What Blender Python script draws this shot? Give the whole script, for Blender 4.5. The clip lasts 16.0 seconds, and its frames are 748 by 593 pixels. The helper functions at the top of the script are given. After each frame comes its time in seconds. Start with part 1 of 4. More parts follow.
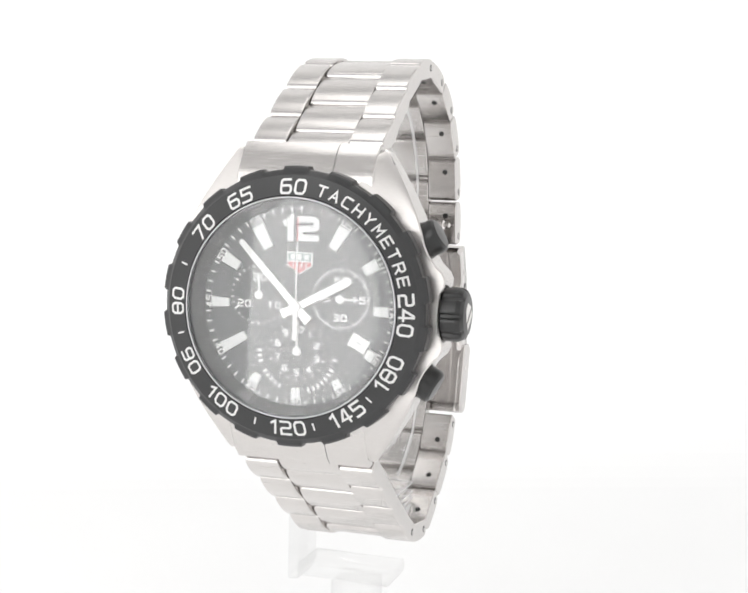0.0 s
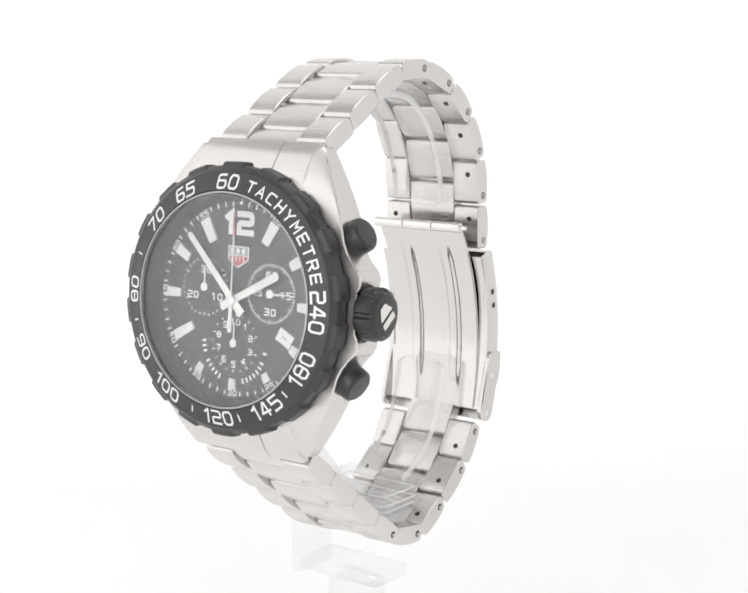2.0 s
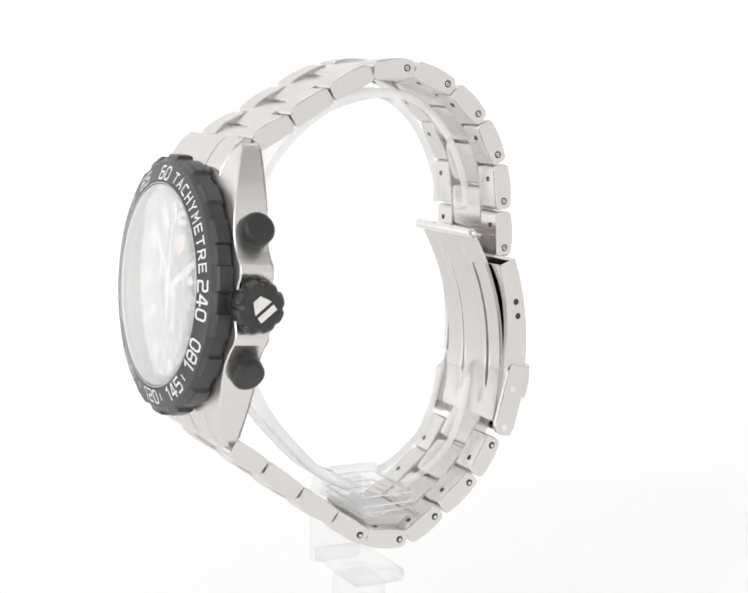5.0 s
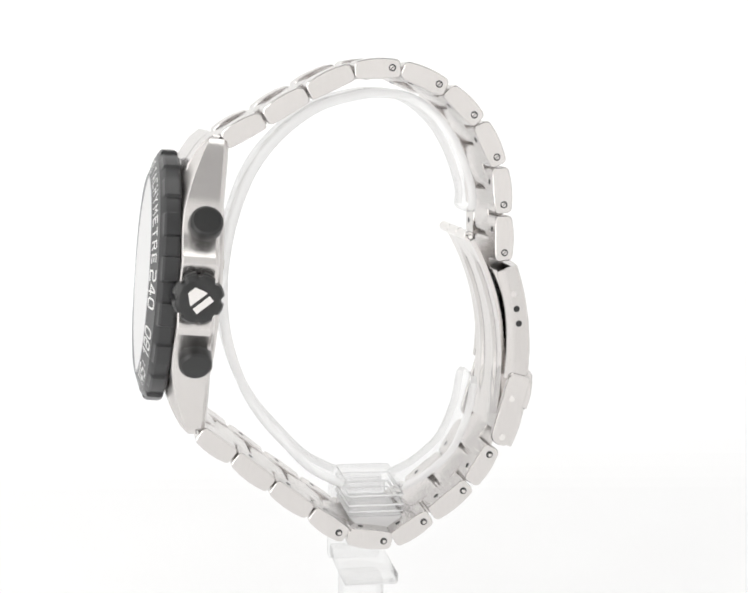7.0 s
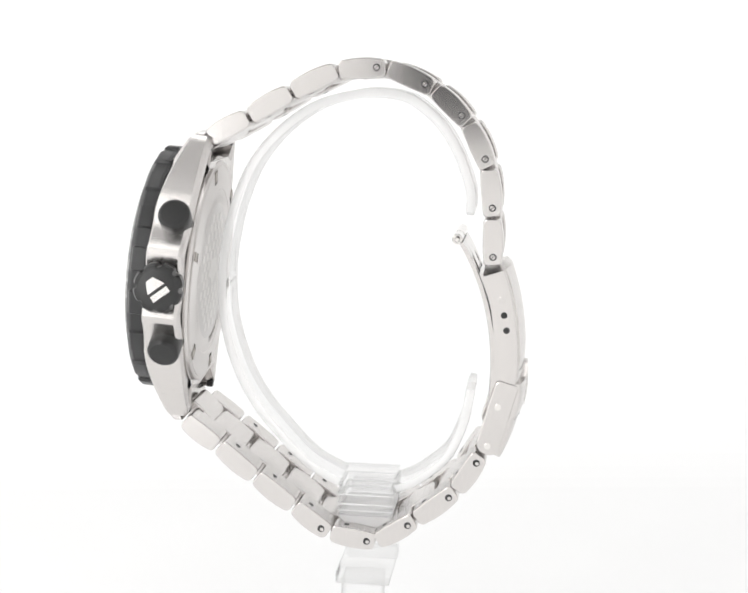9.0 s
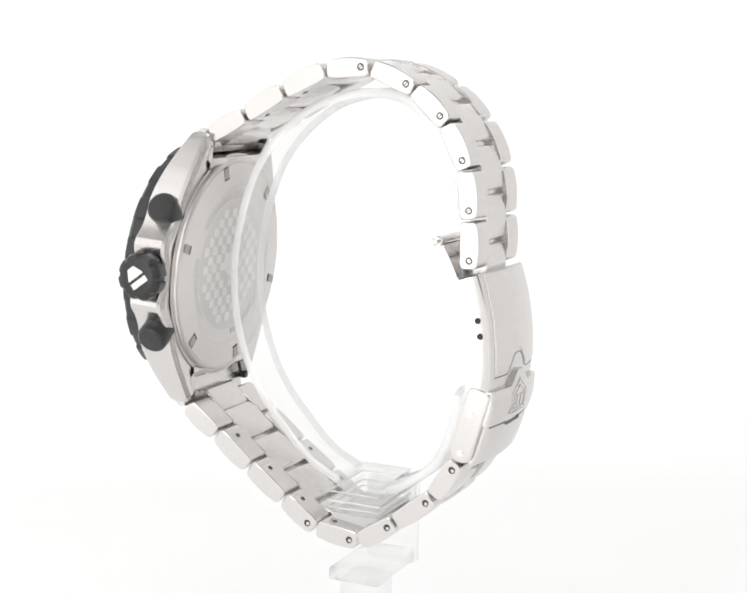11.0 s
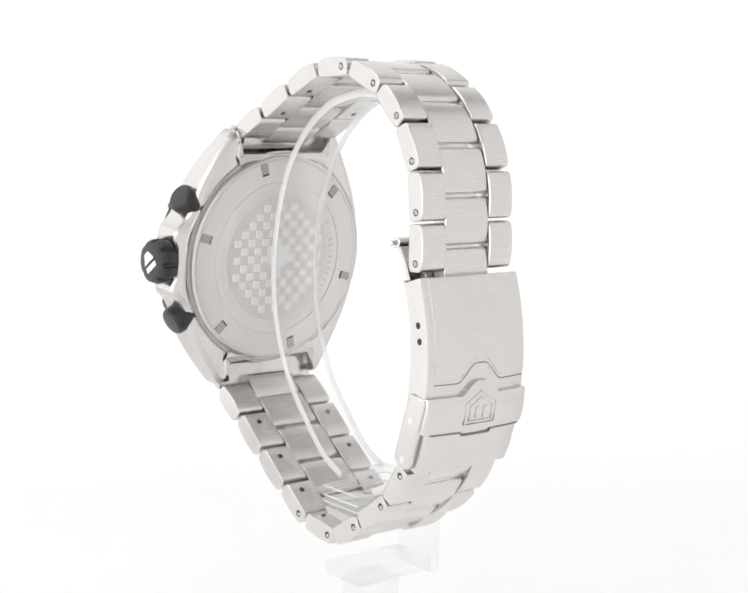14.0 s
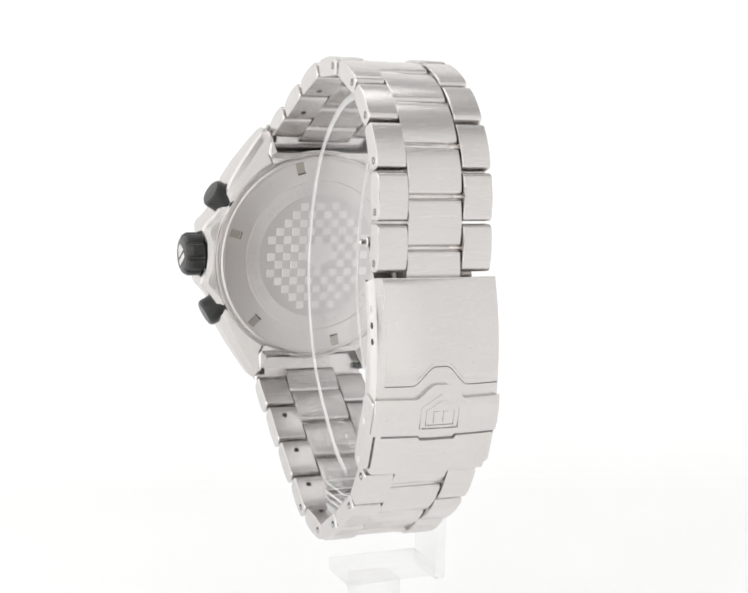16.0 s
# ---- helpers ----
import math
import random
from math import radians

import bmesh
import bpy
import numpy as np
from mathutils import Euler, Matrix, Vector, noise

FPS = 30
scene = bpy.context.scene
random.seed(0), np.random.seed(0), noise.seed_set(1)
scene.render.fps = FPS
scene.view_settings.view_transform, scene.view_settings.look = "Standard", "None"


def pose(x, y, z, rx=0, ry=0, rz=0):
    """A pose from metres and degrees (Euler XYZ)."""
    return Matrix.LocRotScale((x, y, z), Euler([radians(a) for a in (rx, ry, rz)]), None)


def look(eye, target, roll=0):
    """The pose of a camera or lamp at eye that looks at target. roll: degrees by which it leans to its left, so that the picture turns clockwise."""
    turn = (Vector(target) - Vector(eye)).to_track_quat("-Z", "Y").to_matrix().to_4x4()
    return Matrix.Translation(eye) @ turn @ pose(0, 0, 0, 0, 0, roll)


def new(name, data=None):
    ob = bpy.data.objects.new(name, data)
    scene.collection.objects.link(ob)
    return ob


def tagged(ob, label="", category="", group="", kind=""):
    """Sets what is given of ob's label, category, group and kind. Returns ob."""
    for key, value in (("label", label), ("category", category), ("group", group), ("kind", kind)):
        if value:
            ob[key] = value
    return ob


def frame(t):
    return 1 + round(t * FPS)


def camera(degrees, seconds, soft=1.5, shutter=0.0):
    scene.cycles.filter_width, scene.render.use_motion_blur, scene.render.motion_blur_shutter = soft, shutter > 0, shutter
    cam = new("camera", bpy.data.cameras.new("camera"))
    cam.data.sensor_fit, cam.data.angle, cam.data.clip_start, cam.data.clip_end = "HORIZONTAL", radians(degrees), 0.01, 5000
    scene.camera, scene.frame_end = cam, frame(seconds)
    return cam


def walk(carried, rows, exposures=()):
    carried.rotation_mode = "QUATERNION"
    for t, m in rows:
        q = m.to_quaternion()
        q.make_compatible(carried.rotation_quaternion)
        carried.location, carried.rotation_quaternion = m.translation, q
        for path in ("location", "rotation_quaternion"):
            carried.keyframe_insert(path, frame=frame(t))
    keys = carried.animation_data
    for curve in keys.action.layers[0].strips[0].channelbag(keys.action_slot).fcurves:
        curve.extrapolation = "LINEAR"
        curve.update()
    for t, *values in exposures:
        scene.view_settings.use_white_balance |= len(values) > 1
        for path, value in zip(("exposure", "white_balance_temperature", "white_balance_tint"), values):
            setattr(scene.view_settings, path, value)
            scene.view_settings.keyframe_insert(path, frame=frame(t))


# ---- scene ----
U = 0.00095                      # metres in one drawing unit of the watch
FLOOR = -100.0                   # height of the table top, in drawing units


def w(x, y, z):
    """Drawing units to metres, the table top at height 0."""
    return Vector((x * U, y * U, (z - FLOOR) * U))


# ---- camera: it stands still before the turntable ----
EYE = w(-0.076, -276.71, 27.16)
PITCH = radians(-9.266)
AIM = EYE + Vector((0, math.cos(PITCH), math.sin(PITCH)))
cam = camera(27.857, 16.0, soft=1.9)
walk(cam, [(0.0, look(EYE, AIM, 1.483)), (16.0, look(EYE, AIM, 1.483))], exposures=[(0.0, 0.0), (16.0, 0.0)])

# degrees of the turntable, second by second
TURN = [(0, -18.52), (2, -35.82), (4, -53.3), (6.5, -74.85), (7.5, -83.32), (9, -96.1), (11.5, -118.1), (13.5, -135.48), (16, -156.87)]

# ---- world: the tent is closed, the room outside it is dim ----
world = bpy.data.worlds.new("room")
scene.world = world
world.use_nodes = True
world.node_tree.nodes["Background"].inputs["Color"].default_value = (0.9, 0.92, 1.0, 1)
world.node_tree.nodes["Background"].inputs["Strength"].default_value = 0.15

# tuned glow of the tent sheets; all but the backdrop are out of view
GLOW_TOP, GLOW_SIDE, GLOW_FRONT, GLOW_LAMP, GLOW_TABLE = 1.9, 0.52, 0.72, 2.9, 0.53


# ---- materials ----
def mat(name, base=(0.5, 0.5, 0.5), rough=0.5, metal=0.0, **more):
    m = bpy.data.materials.new(name)
    m.use_nodes = True
    b = m.node_tree.nodes["Principled BSDF"]
    b.inputs["Base Color"].default_value = (*base, 1)
    b.inputs["Roughness"].default_value = rough
    b.inputs["Metallic"].default_value = metal
    for key, value in more.items():
        b.inputs[key.replace("_", " ")].default_value = value
    return m


def link(m, a, out, b, inp):
    m.node_tree.links.new(a.outputs[out], b.inputs[inp])


def node(m, kind, **values):
    n = m.node_tree.nodes.new(kind)
    for key, value in values.items():
        n.inputs[key.replace("_", " ")].default_value = value
    return n


def grained(m, scale, stretch, base, amount=0.06, bump=0.04, rough=(0.25, 0.4), dirt=0.04):
    """Fine streaks along one direction, and broad uneven patches, on colour, gloss and relief."""
    t = m.node_tree
    b = t.nodes["Principled BSDF"]
    co = t.nodes.new("ShaderNodeTexCoord")
    mp = node(m, "ShaderNodeMapping", Scale=stretch)
    fine = node(m, "ShaderNodeTexNoise", Scale=scale, Detail=4.0)
    broad = node(m, "ShaderNodeTexNoise", Scale=160.0, Detail=3.0)
    link(m, co, "Object", mp, "Vector")
    link(m, mp, "Vector", fine, "Vector")
    link(m, co, "Object", broad, "Vector")
    ramp = t.nodes.new("ShaderNodeValToRGB")
    lo, hi = [max(0.0, v * (1 - amount)) for v in base], [min(1.0, v * (1 + amount)) for v in base]
    ramp.color_ramp.elements[0].color, ramp.color_ramp.elements[1].color = (*lo, 1), (*hi, 1)
    ramp.color_ramp.elements[0].position, ramp.color_ramp.elements[1].position = 0.3, 0.7
    link(m, fine, "Fac", ramp, "Fac")
    mix = t.nodes.new("ShaderNodeMix")
    mix.data_type = "RGBA"
    mix.blend_type = "MULTIPLY"
    mix.inputs[0].default_value = 1.0
    tone = t.nodes.new("ShaderNodeValToRGB")
    tone.color_ramp.elements[0].color = (1 - dirt, 1 - dirt, 1 - dirt * 1.2, 1)
    tone.color_ramp.elements[1].color = (1, 1, 1, 1)
    link(m, broad, "Fac", tone, "Fac")
    t.links.new(ramp.outputs["Color"], mix.inputs[6])
    t.links.new(tone.outputs["Color"], mix.inputs[7])
    t.links.new(mix.outputs[2], b.inputs["Base Color"])
    rr = node(m, "ShaderNodeMapRange", From_Min=0.3, From_Max=0.7, To_Min=rough[0], To_Max=rough[1])
    link(m, fine, "Fac", rr, "Value")
    link(m, rr, "Result", b, "Roughness")
    bp = node(m, "ShaderNodeBump", Strength=bump, Distance=0.0002)
    link(m, fine, "Fac", bp, "Height")
    link(m, bp, "Normal", b, "Normal")
    return m


STEEL = (0.63, 0.607, 0.595)
steel_long = grained(mat("brushed_steel", STEEL, 0.3, 1.0), 9000.0, (0.03, 1, 1), STEEL, amount=0.014, bump=0.007, rough=(0.23, 0.28))      # streaks across the bracelet
steel_side = grained(mat("brushed_steel_flank", STEEL, 0.3, 1.0), 9000.0, (1, 1, 0.04), STEEL, amount=0.03, bump=0.01, rough=(0.12, 0.17))
steel_soft = grained(mat("satin_steel", STEEL, 0.3, 1.0), 6000.0, (0.06, 1, 1), STEEL, amount=0.025, bump=0.015, rough=(0.2, 0.27))
steel_case = grained(mat("satin_case_steel", STEEL, 0.3, 1.0), 6000.0, (0.06, 1, 1), STEEL, amount=0.025, bump=0.012, rough=(0.21, 0.28))
steel_matt = grained(mat("matt_case_front", STEEL, 0.4, 1.0), 6000.0, (0.06, 1, 1), STEEL, amount=0.03, bump=0.012, rough=(0.36, 0.44))
steel_bright = mat("polished_steel", (0.72, 0.70, 0.68), 0.12, 1.0)


def turned_finish(m):
    """Circular tool marks: the gloss is drawn out across the rings."""
    t = m.node_tree
    b = t.nodes["Principled BSDF"]
    round_it = t.nodes.new("ShaderNodeTangent")
    round_it.direction_type, round_it.axis = "RADIAL", "Y"
    b.inputs["Anisotropic"].default_value = 0.75
    link(m, round_it, "Tangent", b, "Tangent")
    return m


back_steel = turned_finish(grained(mat("turned_back_steel", STEEL, 0.3, 1.0), 3000.0, (1, 1, 1), STEEL, amount=0.02, bump=0.006, rough=(0.28, 0.34)))
# shadow in the joints put into a grey colour
seam_grey = mat("seam_shadow", (0.2, 0.195, 0.19), 0.5, 0.8)
# shade inside holes, slots and grooves put into a near-black colour
steel_dark = mat("recess_shade", (0.03, 0.03, 0.03), 0.5, 0.3)
etched = mat("etched_ground", (0.56, 0.545, 0.535), 0.36, 1.0)
rim_steel = mat("rim_steel", (0.42, 0.42, 0.43), 0.4, 1.0)
slot_steel = mat("slot_bottom", (0.36, 0.33, 0.3), 0.3, 1.0)
checker_steel = mat("etched_steel", (0.69, 0.675, 0.66), 0.42, 1.0)
black = grained(mat("black_coating", (0.026, 0.026, 0.027), 0.38), 9000.0, (1, 1, 1), (0.026, 0.026, 0.027), amount=0.2, bump=0.025, rough=(0.3, 0.4))
rubber = grained(mat("black_rubber", (0.016, 0.016, 0.016), 0.45), 9000.0, (1, 1, 1), (0.016, 0.016, 0.016), amount=0.2, bump=0.03, rough=(0.27, 0.36))
dial_black = grained(mat("anthracite_dial", (0.054, 0.055, 0.06), 0.4, 0.3), 9000.0, (1, 1, 1), (0.054, 0.055, 0.06), amount=0.15, bump=0.01, rough=(0.33, 0.42))
flange_black = mat("polished_black_flange", (0.06, 0.06, 0.065), 0.14, 0.6)
white_print = mat("white_print", (0.84, 0.84, 0.83), 0.5)
silver_print = mat("silver_white_print", (0.66, 0.66, 0.65), 0.4, 0.2)
lume = mat("luminous_white", (0.74, 0.75, 0.74), 0.4)
hand_white = mat("white_hand", (0.82, 0.82, 0.81), 0.35)
hand_steel = mat("satin_hand", (0.8, 0.8, 0.79), 0.35, 0.7)
red_print = mat("red_print", (0.5, 0.13, 0.14), 0.5)
green_print = mat("grey_green_print", (0.3, 0.36, 0.35), 0.5)


def clear(name, ior, tint, rough, steep=5.0):
    """Clear sheet: sees through, with the gloss that its index gives at every angle."""
    m = bpy.data.materials.new(name)
    m.use_nodes = True
    t = m.node_tree
    t.nodes.remove(t.nodes["Principled BSDF"])
    see = node(m, "ShaderNodeBsdfTransparent", Color=(*tint, 1))
    gloss = node(m, "ShaderNodeBsdfAnisotropic", Roughness=rough)
    straight = ((ior - 1) / (ior + 1)) ** 2
    lay = node(m, "ShaderNodeLayerWeight", Blend=0.5)
    rise = t.nodes.new("ShaderNodeMath")
    rise.operation = "POWER"
    rise.inputs[1].default_value = steep
    share = node(m, "ShaderNodeMapRange", To_Min=straight, To_Max=1.0)
    mix = t.nodes.new("ShaderNodeMixShader")
    if steep:
        t.links.new(lay.outputs["Facing"], rise.inputs[0])
        t.links.new(rise.outputs[0], share.inputs["Value"])
    else:                        # coated crystal: little gloss from the front, much at a slant
        share.interpolation_type = "SMOOTHSTEP"
        share.inputs["From Min"].default_value, share.inputs["From Max"].default_value = 0.39, 0.84
        t.links.new(lay.outputs["Facing"], share.inputs["Value"])
    t.links.new(share.outputs["Result"], mix.inputs[0])
    t.links.new(see.outputs[0], mix.inputs[1])
    t.links.new(gloss.outputs[0], mix.inputs[2])
    t.links.new(mix.outputs[0], t.nodes["Material Output"].inputs["Surface"])
    return m


crystal_glass = clear("sapphire", 1.8, (0.99, 0.99, 0.99), 0.025, 0.0)
acrylic = clear("clear_acrylic", 1.65, (0.98, 0.98, 0.98), 0.06)


def rippled(m):
    """Slight waves of a hand-bent sheet in its gloss."""
    t = m.node_tree
    co = t.nodes.new("ShaderNodeTexCoord")
    waves = node(m, "ShaderNodeTexNoise", Scale=130.0, Detail=2.0)
    bp = node(m, "ShaderNodeBump", Strength=0.35, Distance=0.002)
    link(m, co, "Object", waves, "Vector")
    link(m, waves, "Fac", bp, "Height")
    for n in t.nodes:
        if n.bl_idname == "ShaderNodeBsdfAnisotropic":
            t.links.new(bp.outputs["Normal"], n.inputs["Normal"])
    return m


rippled(acrylic)


def frosted(name, share=0.55):
    """Acrylic edge, half clear; its bright reflection is put in as a whitish colour."""
    m = mat(name, (0.96, 0.96, 0.96), 0.2)
    t = m.node_tree
    see = node(m, "ShaderNodeBsdfTransparent")
    mix = node(m, "ShaderNodeMixShader", Fac=share)
    t.links.new(see.outputs[0], mix.inputs[1])
    t.links.new(t.nodes["Principled BSDF"].outputs[0], mix.inputs[2])
    t.links.new(mix.outputs[0], t.nodes["Material Output"].inputs["Surface"])
    return m


acrylic_edge = frosted("acrylic_edge_gleam")
room_grey = mat("dim_room", (0.08, 0.08, 0.085), 0.8)


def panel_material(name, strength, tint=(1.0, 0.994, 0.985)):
    """White cloth given its own glow in place of light from behind."""
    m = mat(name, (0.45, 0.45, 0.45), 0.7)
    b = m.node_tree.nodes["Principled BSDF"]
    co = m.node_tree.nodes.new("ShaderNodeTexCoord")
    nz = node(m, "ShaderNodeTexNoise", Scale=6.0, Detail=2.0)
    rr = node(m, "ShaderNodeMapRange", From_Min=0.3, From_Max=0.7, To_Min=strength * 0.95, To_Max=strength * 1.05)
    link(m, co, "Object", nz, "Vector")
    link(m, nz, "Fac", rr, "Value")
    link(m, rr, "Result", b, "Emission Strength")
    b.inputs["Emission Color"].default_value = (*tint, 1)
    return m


# ---- building helpers ----
LEAN = 0.0187                    # the bracelet leans a little to one side


def mesh_of(name, verts, faces, material, smooth=30.0, scaled=True):
    me = bpy.data.meshes.new(name)
    v = np.array(verts, float)
    me.from_pydata([tuple(p) for p in (v * U if scaled else v)], [], [tuple(f) for f in faces])
    bm = bmesh.new()
    bm.from_mesh(me)
    bmesh.ops.recalc_face_normals(bm, faces=bm.faces)
    bm.to_mesh(me)
    bm.free()
    if smooth:
        me.polygons.foreach_set("use_smooth", [True] * len(me.polygons))
        me.set_sharp_from_angle(angle=radians(smooth))
        for f in me.polygons:
            if len(f.vertices) > 8:
                f.use_smooth = False
    me.materials.append(material)
    return me


def part(name, vf, material, parent, label="", smooth=30.0):
    """One mesh part under a thing, in drawing units of that thing."""
    ob = new(name, mesh_of(name, vf[0], vf[1], material, smooth))
    ob.parent = parent
    if label:
        tagged(ob, label)
    return ob


def thing(name, label, category, group="", z=FLOOR):
    ob = new(name)
    ob.empty_display_size = 0.01
    ob.location = (0, 0, (z - FLOOR) * U)
    return tagged(ob, label, category, group)


def join(*parts):
    vs, fs = [], []
    for v, f in parts:
        n = len(vs)
        vs += [tuple(p) for p in v]
        fs += [tuple(i + n for i in q) for q in f]
    return vs, fs


def moved(vf, fn):
    return [fn(*p) for p in vf[0]], vf[1]


def rings(sections, closed=True, caps=True):
    """Skin through loops of equally many points."""
    n = len(sections[0])
    vs = [p for s in sections for p in s]
    fs = []
    for k in range(len(sections) - 1):
        for i in range(n if closed else n - 1):
            j = (i + 1) % n
            fs.append((k * n + i, k * n + j, (k + 1) * n + j, (k + 1) * n + i))
    if caps == "rows":           # a loop that runs along one row and back along the other: close it with a strip
        for base in (0, (len(sections) - 1) * n):
            fs += [(base + i, base + i + 1, base + n - 2 - i, base + n - 1 - i) for i in range(n // 2 - 1)]
    elif caps:
        fs += [tuple(range(n)), tuple(range((len(sections) - 1) * n, len(sections) * n))]
    return vs, fs


def loop_rings(sections):
    """Skin through loops, the last joined to the first."""
    return rings(list(sections) + [sections[0]], caps=False)


def inset(poly, d):
    """A convex loop drawn in by d towards its middle, side by side."""
    c = np.mean(poly, axis=0)
    out = []
    for p in poly:
        q = np.array(p) - c
        out.append(tuple(c + np.sign(q) * np.maximum(np.abs(q) - d, 0)))
    return out


def slab(poly, x0, x1, edge=0.3, place=None):
    """A loop in a plane swept along x from x0 to x1 with eased edges."""
    small = inset(poly, edge)
    secs = [(x0, small), (x0 + edge * 0.35, inset(poly, edge * 0.35)), (x0 + edge, poly), (x1 - edge, poly), (x1 - edge * 0.35, inset(poly, edge * 0.35)), (x1, small)]
    vf = rings([[(x, a, b) for a, b in p] for x, p in secs])
    return moved(vf, place) if place else vf


def rounded(hw, hh, r, n=4):
    """A rounded rectangle of half sizes hw, hh; r: four corner radii from the upper right one, anticlockwise."""
    pts = []
    for (sx, sy, a0), rad in zip(((1, 1, 0), (-1, 1, 90), (-1, -1, 180), (1, -1, 270)), r):
        for k in range(n + 1):
            a = radians(a0 + 90 * k / n)
            pts.append((sx * (hw - rad) + rad * math.cos(a), sy * (hh - rad) + rad * math.sin(a)))
    return pts


def circle(r, n, a0=0.0):
    return [(r * math.cos(a0 + 2 * math.pi * k / n), r * math.sin(a0 + 2 * math.pi * k / n)) for k in range(n)]


def lathe(profile, n=96):
    """Turn (radius, depth) points round the depth axis: loops of (x, v, depth)."""
    return [[(x, y, d) for x, y in circle(r, n)] for r, d in profile]


# the dial's own space: x to three o'clock, v to twelve, d into the watch
TILT, SWING, ROLL = radians(4.17), radians(1.61), radians(-0.65)
DC = (-0.01, -42.83, -13.61)


def D(x, v, d):
    x, v = x * math.cos(ROLL) + v * math.sin(ROLL), v * math.cos(ROLL) - x * math.sin(ROLL)
    y, z = v * math.sin(TILT) + d * math.cos(TILT), v * math.cos(TILT) - d * math.sin(TILT)
    return (DC[0] + x * math.cos(SWING) - y * math.sin(SWING), DC[1] + x * math.sin(SWING) + y * math.cos(SWING), DC[2] + z)


WATCH_BASE = -64.2


def leaned(x, y, z):
    return (x - LEAN * (z + 20.0), y, z + LEAN * (x - 10.0) - WATCH_BASE)


def wpart(name, vf, material, parent, label="", smooth=30.0):
    return part(name, moved(vf, leaned), material, parent, label, smooth)


def flanked(ob):
    """Gives the flanks of a link, the faces that look along x, the finer finish."""
    ob.data.materials.append(steel_side)
    for f in ob.data.polygons:
        f.material_index = int(abs(f.normal.x) > 0.8)
    return ob


def dpart(name, vf, material, parent, label="", smooth=30.0):
    vf = moved(vf, D)
    return part(name, moved(vf, lambda x, y, z: (x, y, z - WATCH_BASE)), material, parent, label, smooth)


# squarish figures and letters as strokes on a unit square; each is a row of points, "o" closes it
ROUND = "0,.2 0,.8 .2,1 .8,1 1,.8 1,.2 .8,0 .2,0 o"
STROKES = {"0": (ROUND,), "1": (".15,.8 .55,1 .55,0",), "2": ("0,1 .85,1 1,.87 1,.6 .87,.5 .13,.5 0,.4 0,0 1,0",), "3": ("0,1 .85,1 1,.87 1,.62 .88,.5 .25,.5", ".88,.5 1,.38 1,.13 .85,0 0,0"),
           "4": (".72,0 .72,1 .55,1 0,.28 1,.28",), "5": ("1,1 0,1 0,.57 .85,.57 1,.43 1,.15 .85,0 0,0",), "6": (".9,1 .15,1 0,.85 0,.15 .15,0 .85,0 1,.15 1,.42 .85,.56 0,.56",), "7": ("0,1 1,1 .4,0",),
           "8": (ROUND, "0,.52 1,.52"), "9": (".1,0 .85,0 1,.15 1,.85 .85,1 .15,1 0,.85 0,.58 .15,.44 1,.44",), "T": ("0,1 1,1", ".5,1 .5,0"), "A": ("0,0 .5,1 1,0", ".2,.33 .8,.33"),
           "C": ("1,1 .15,1 0,.85 0,.15 .15,0 1,0",), "H": ("0,0 0,1", "1,0 1,1", "0,.5 1,.5"), "Y": ("0,1 .5,.5 1,1", ".5,.5 .5,0"), "M": ("0,0 0,1 .5,.42 1,1 1,0",), "E": ("1,1 0,1 0,0 1,0", "0,.5 .9,.5"),
           "R": ("0,0 0,1 .85,1 1,.87 1,.6 .85,.47 0,.47", ".5,.47 1,0"), "S": ("1,1 .12,1 0,.88 0,.62 .12,.5 .88,.5 1,.38 1,.12 .88,0 0,0",), "I": (".5,0 .5,1",), "N": ("0,0 0,1 1,0 1,1",), "L": ("0,1 0,0 1,0",)}


def stroke_mesh(text, wid, hei, sw):
    """One figure of that width, height and stroke, centred, as flat faces with mitred corners."""
    vs, fs = [], []
    for row in STROKES[text]:
        pts = row.split()
        closed = pts[-1] == "o"
        p = [Vector(((float(a.split(",")[0]) - 0.5) * (wid - sw), (float(a.split(",")[1]) - 0.5) * (hei - sw))) for a in pts[:len(pts) - closed]]
        n = len(p)
        base = len(vs)
        for k in range(n):
            prv, nxt = p[k - 1] if k or closed else None, p[(k + 1) % n] if k < n - 1 or closed else None
            d0 = (p[k] - prv).normalized() if prv else None
            d1 = (nxt - p[k]).normalized() if nxt else None
            end = Vector((0, 0))
            if d0 is None:
                d0, end = d1, -d1 * sw / 2
            if d1 is None:
                d1, end = d0, d0 * sw / 2
            n0, n1 = Vector((-d0.y, d0.x)), Vector((-d1.y, d1.x))
            m = (n0 + n1).normalized()
            m = m * (sw / 2) / max(0.45, m.dot(n0))
            vs += [tuple(p[k] + m + end), tuple(p[k] - m + end)]
        for k in range(n if closed else n - 1):
            a, b = base + 2 * k, base + 2 * ((k + 1) % n)
            fs.append((a, b, b + 1, a + 1))
    return vs, fs


def glyph(text, size, bold=0.18, wide=0.85):
    """Figures side by side, centred, size high; bold: stroke as a share of the height; wide: width of one figure as a share of the height."""
    vs, fs = [], []
    step = size * (wide + 0.2)
    for i, ch in enumerate(text):
        v, f = stroke_mesh(ch, size * wide, size, size * bold)
        n = len(vs)
        vs += [(x + (i - (len(text) - 1) / 2) * step, y) for x, y in v]
        fs += [tuple(q + n for q in face) for face in f]
    return vs, fs


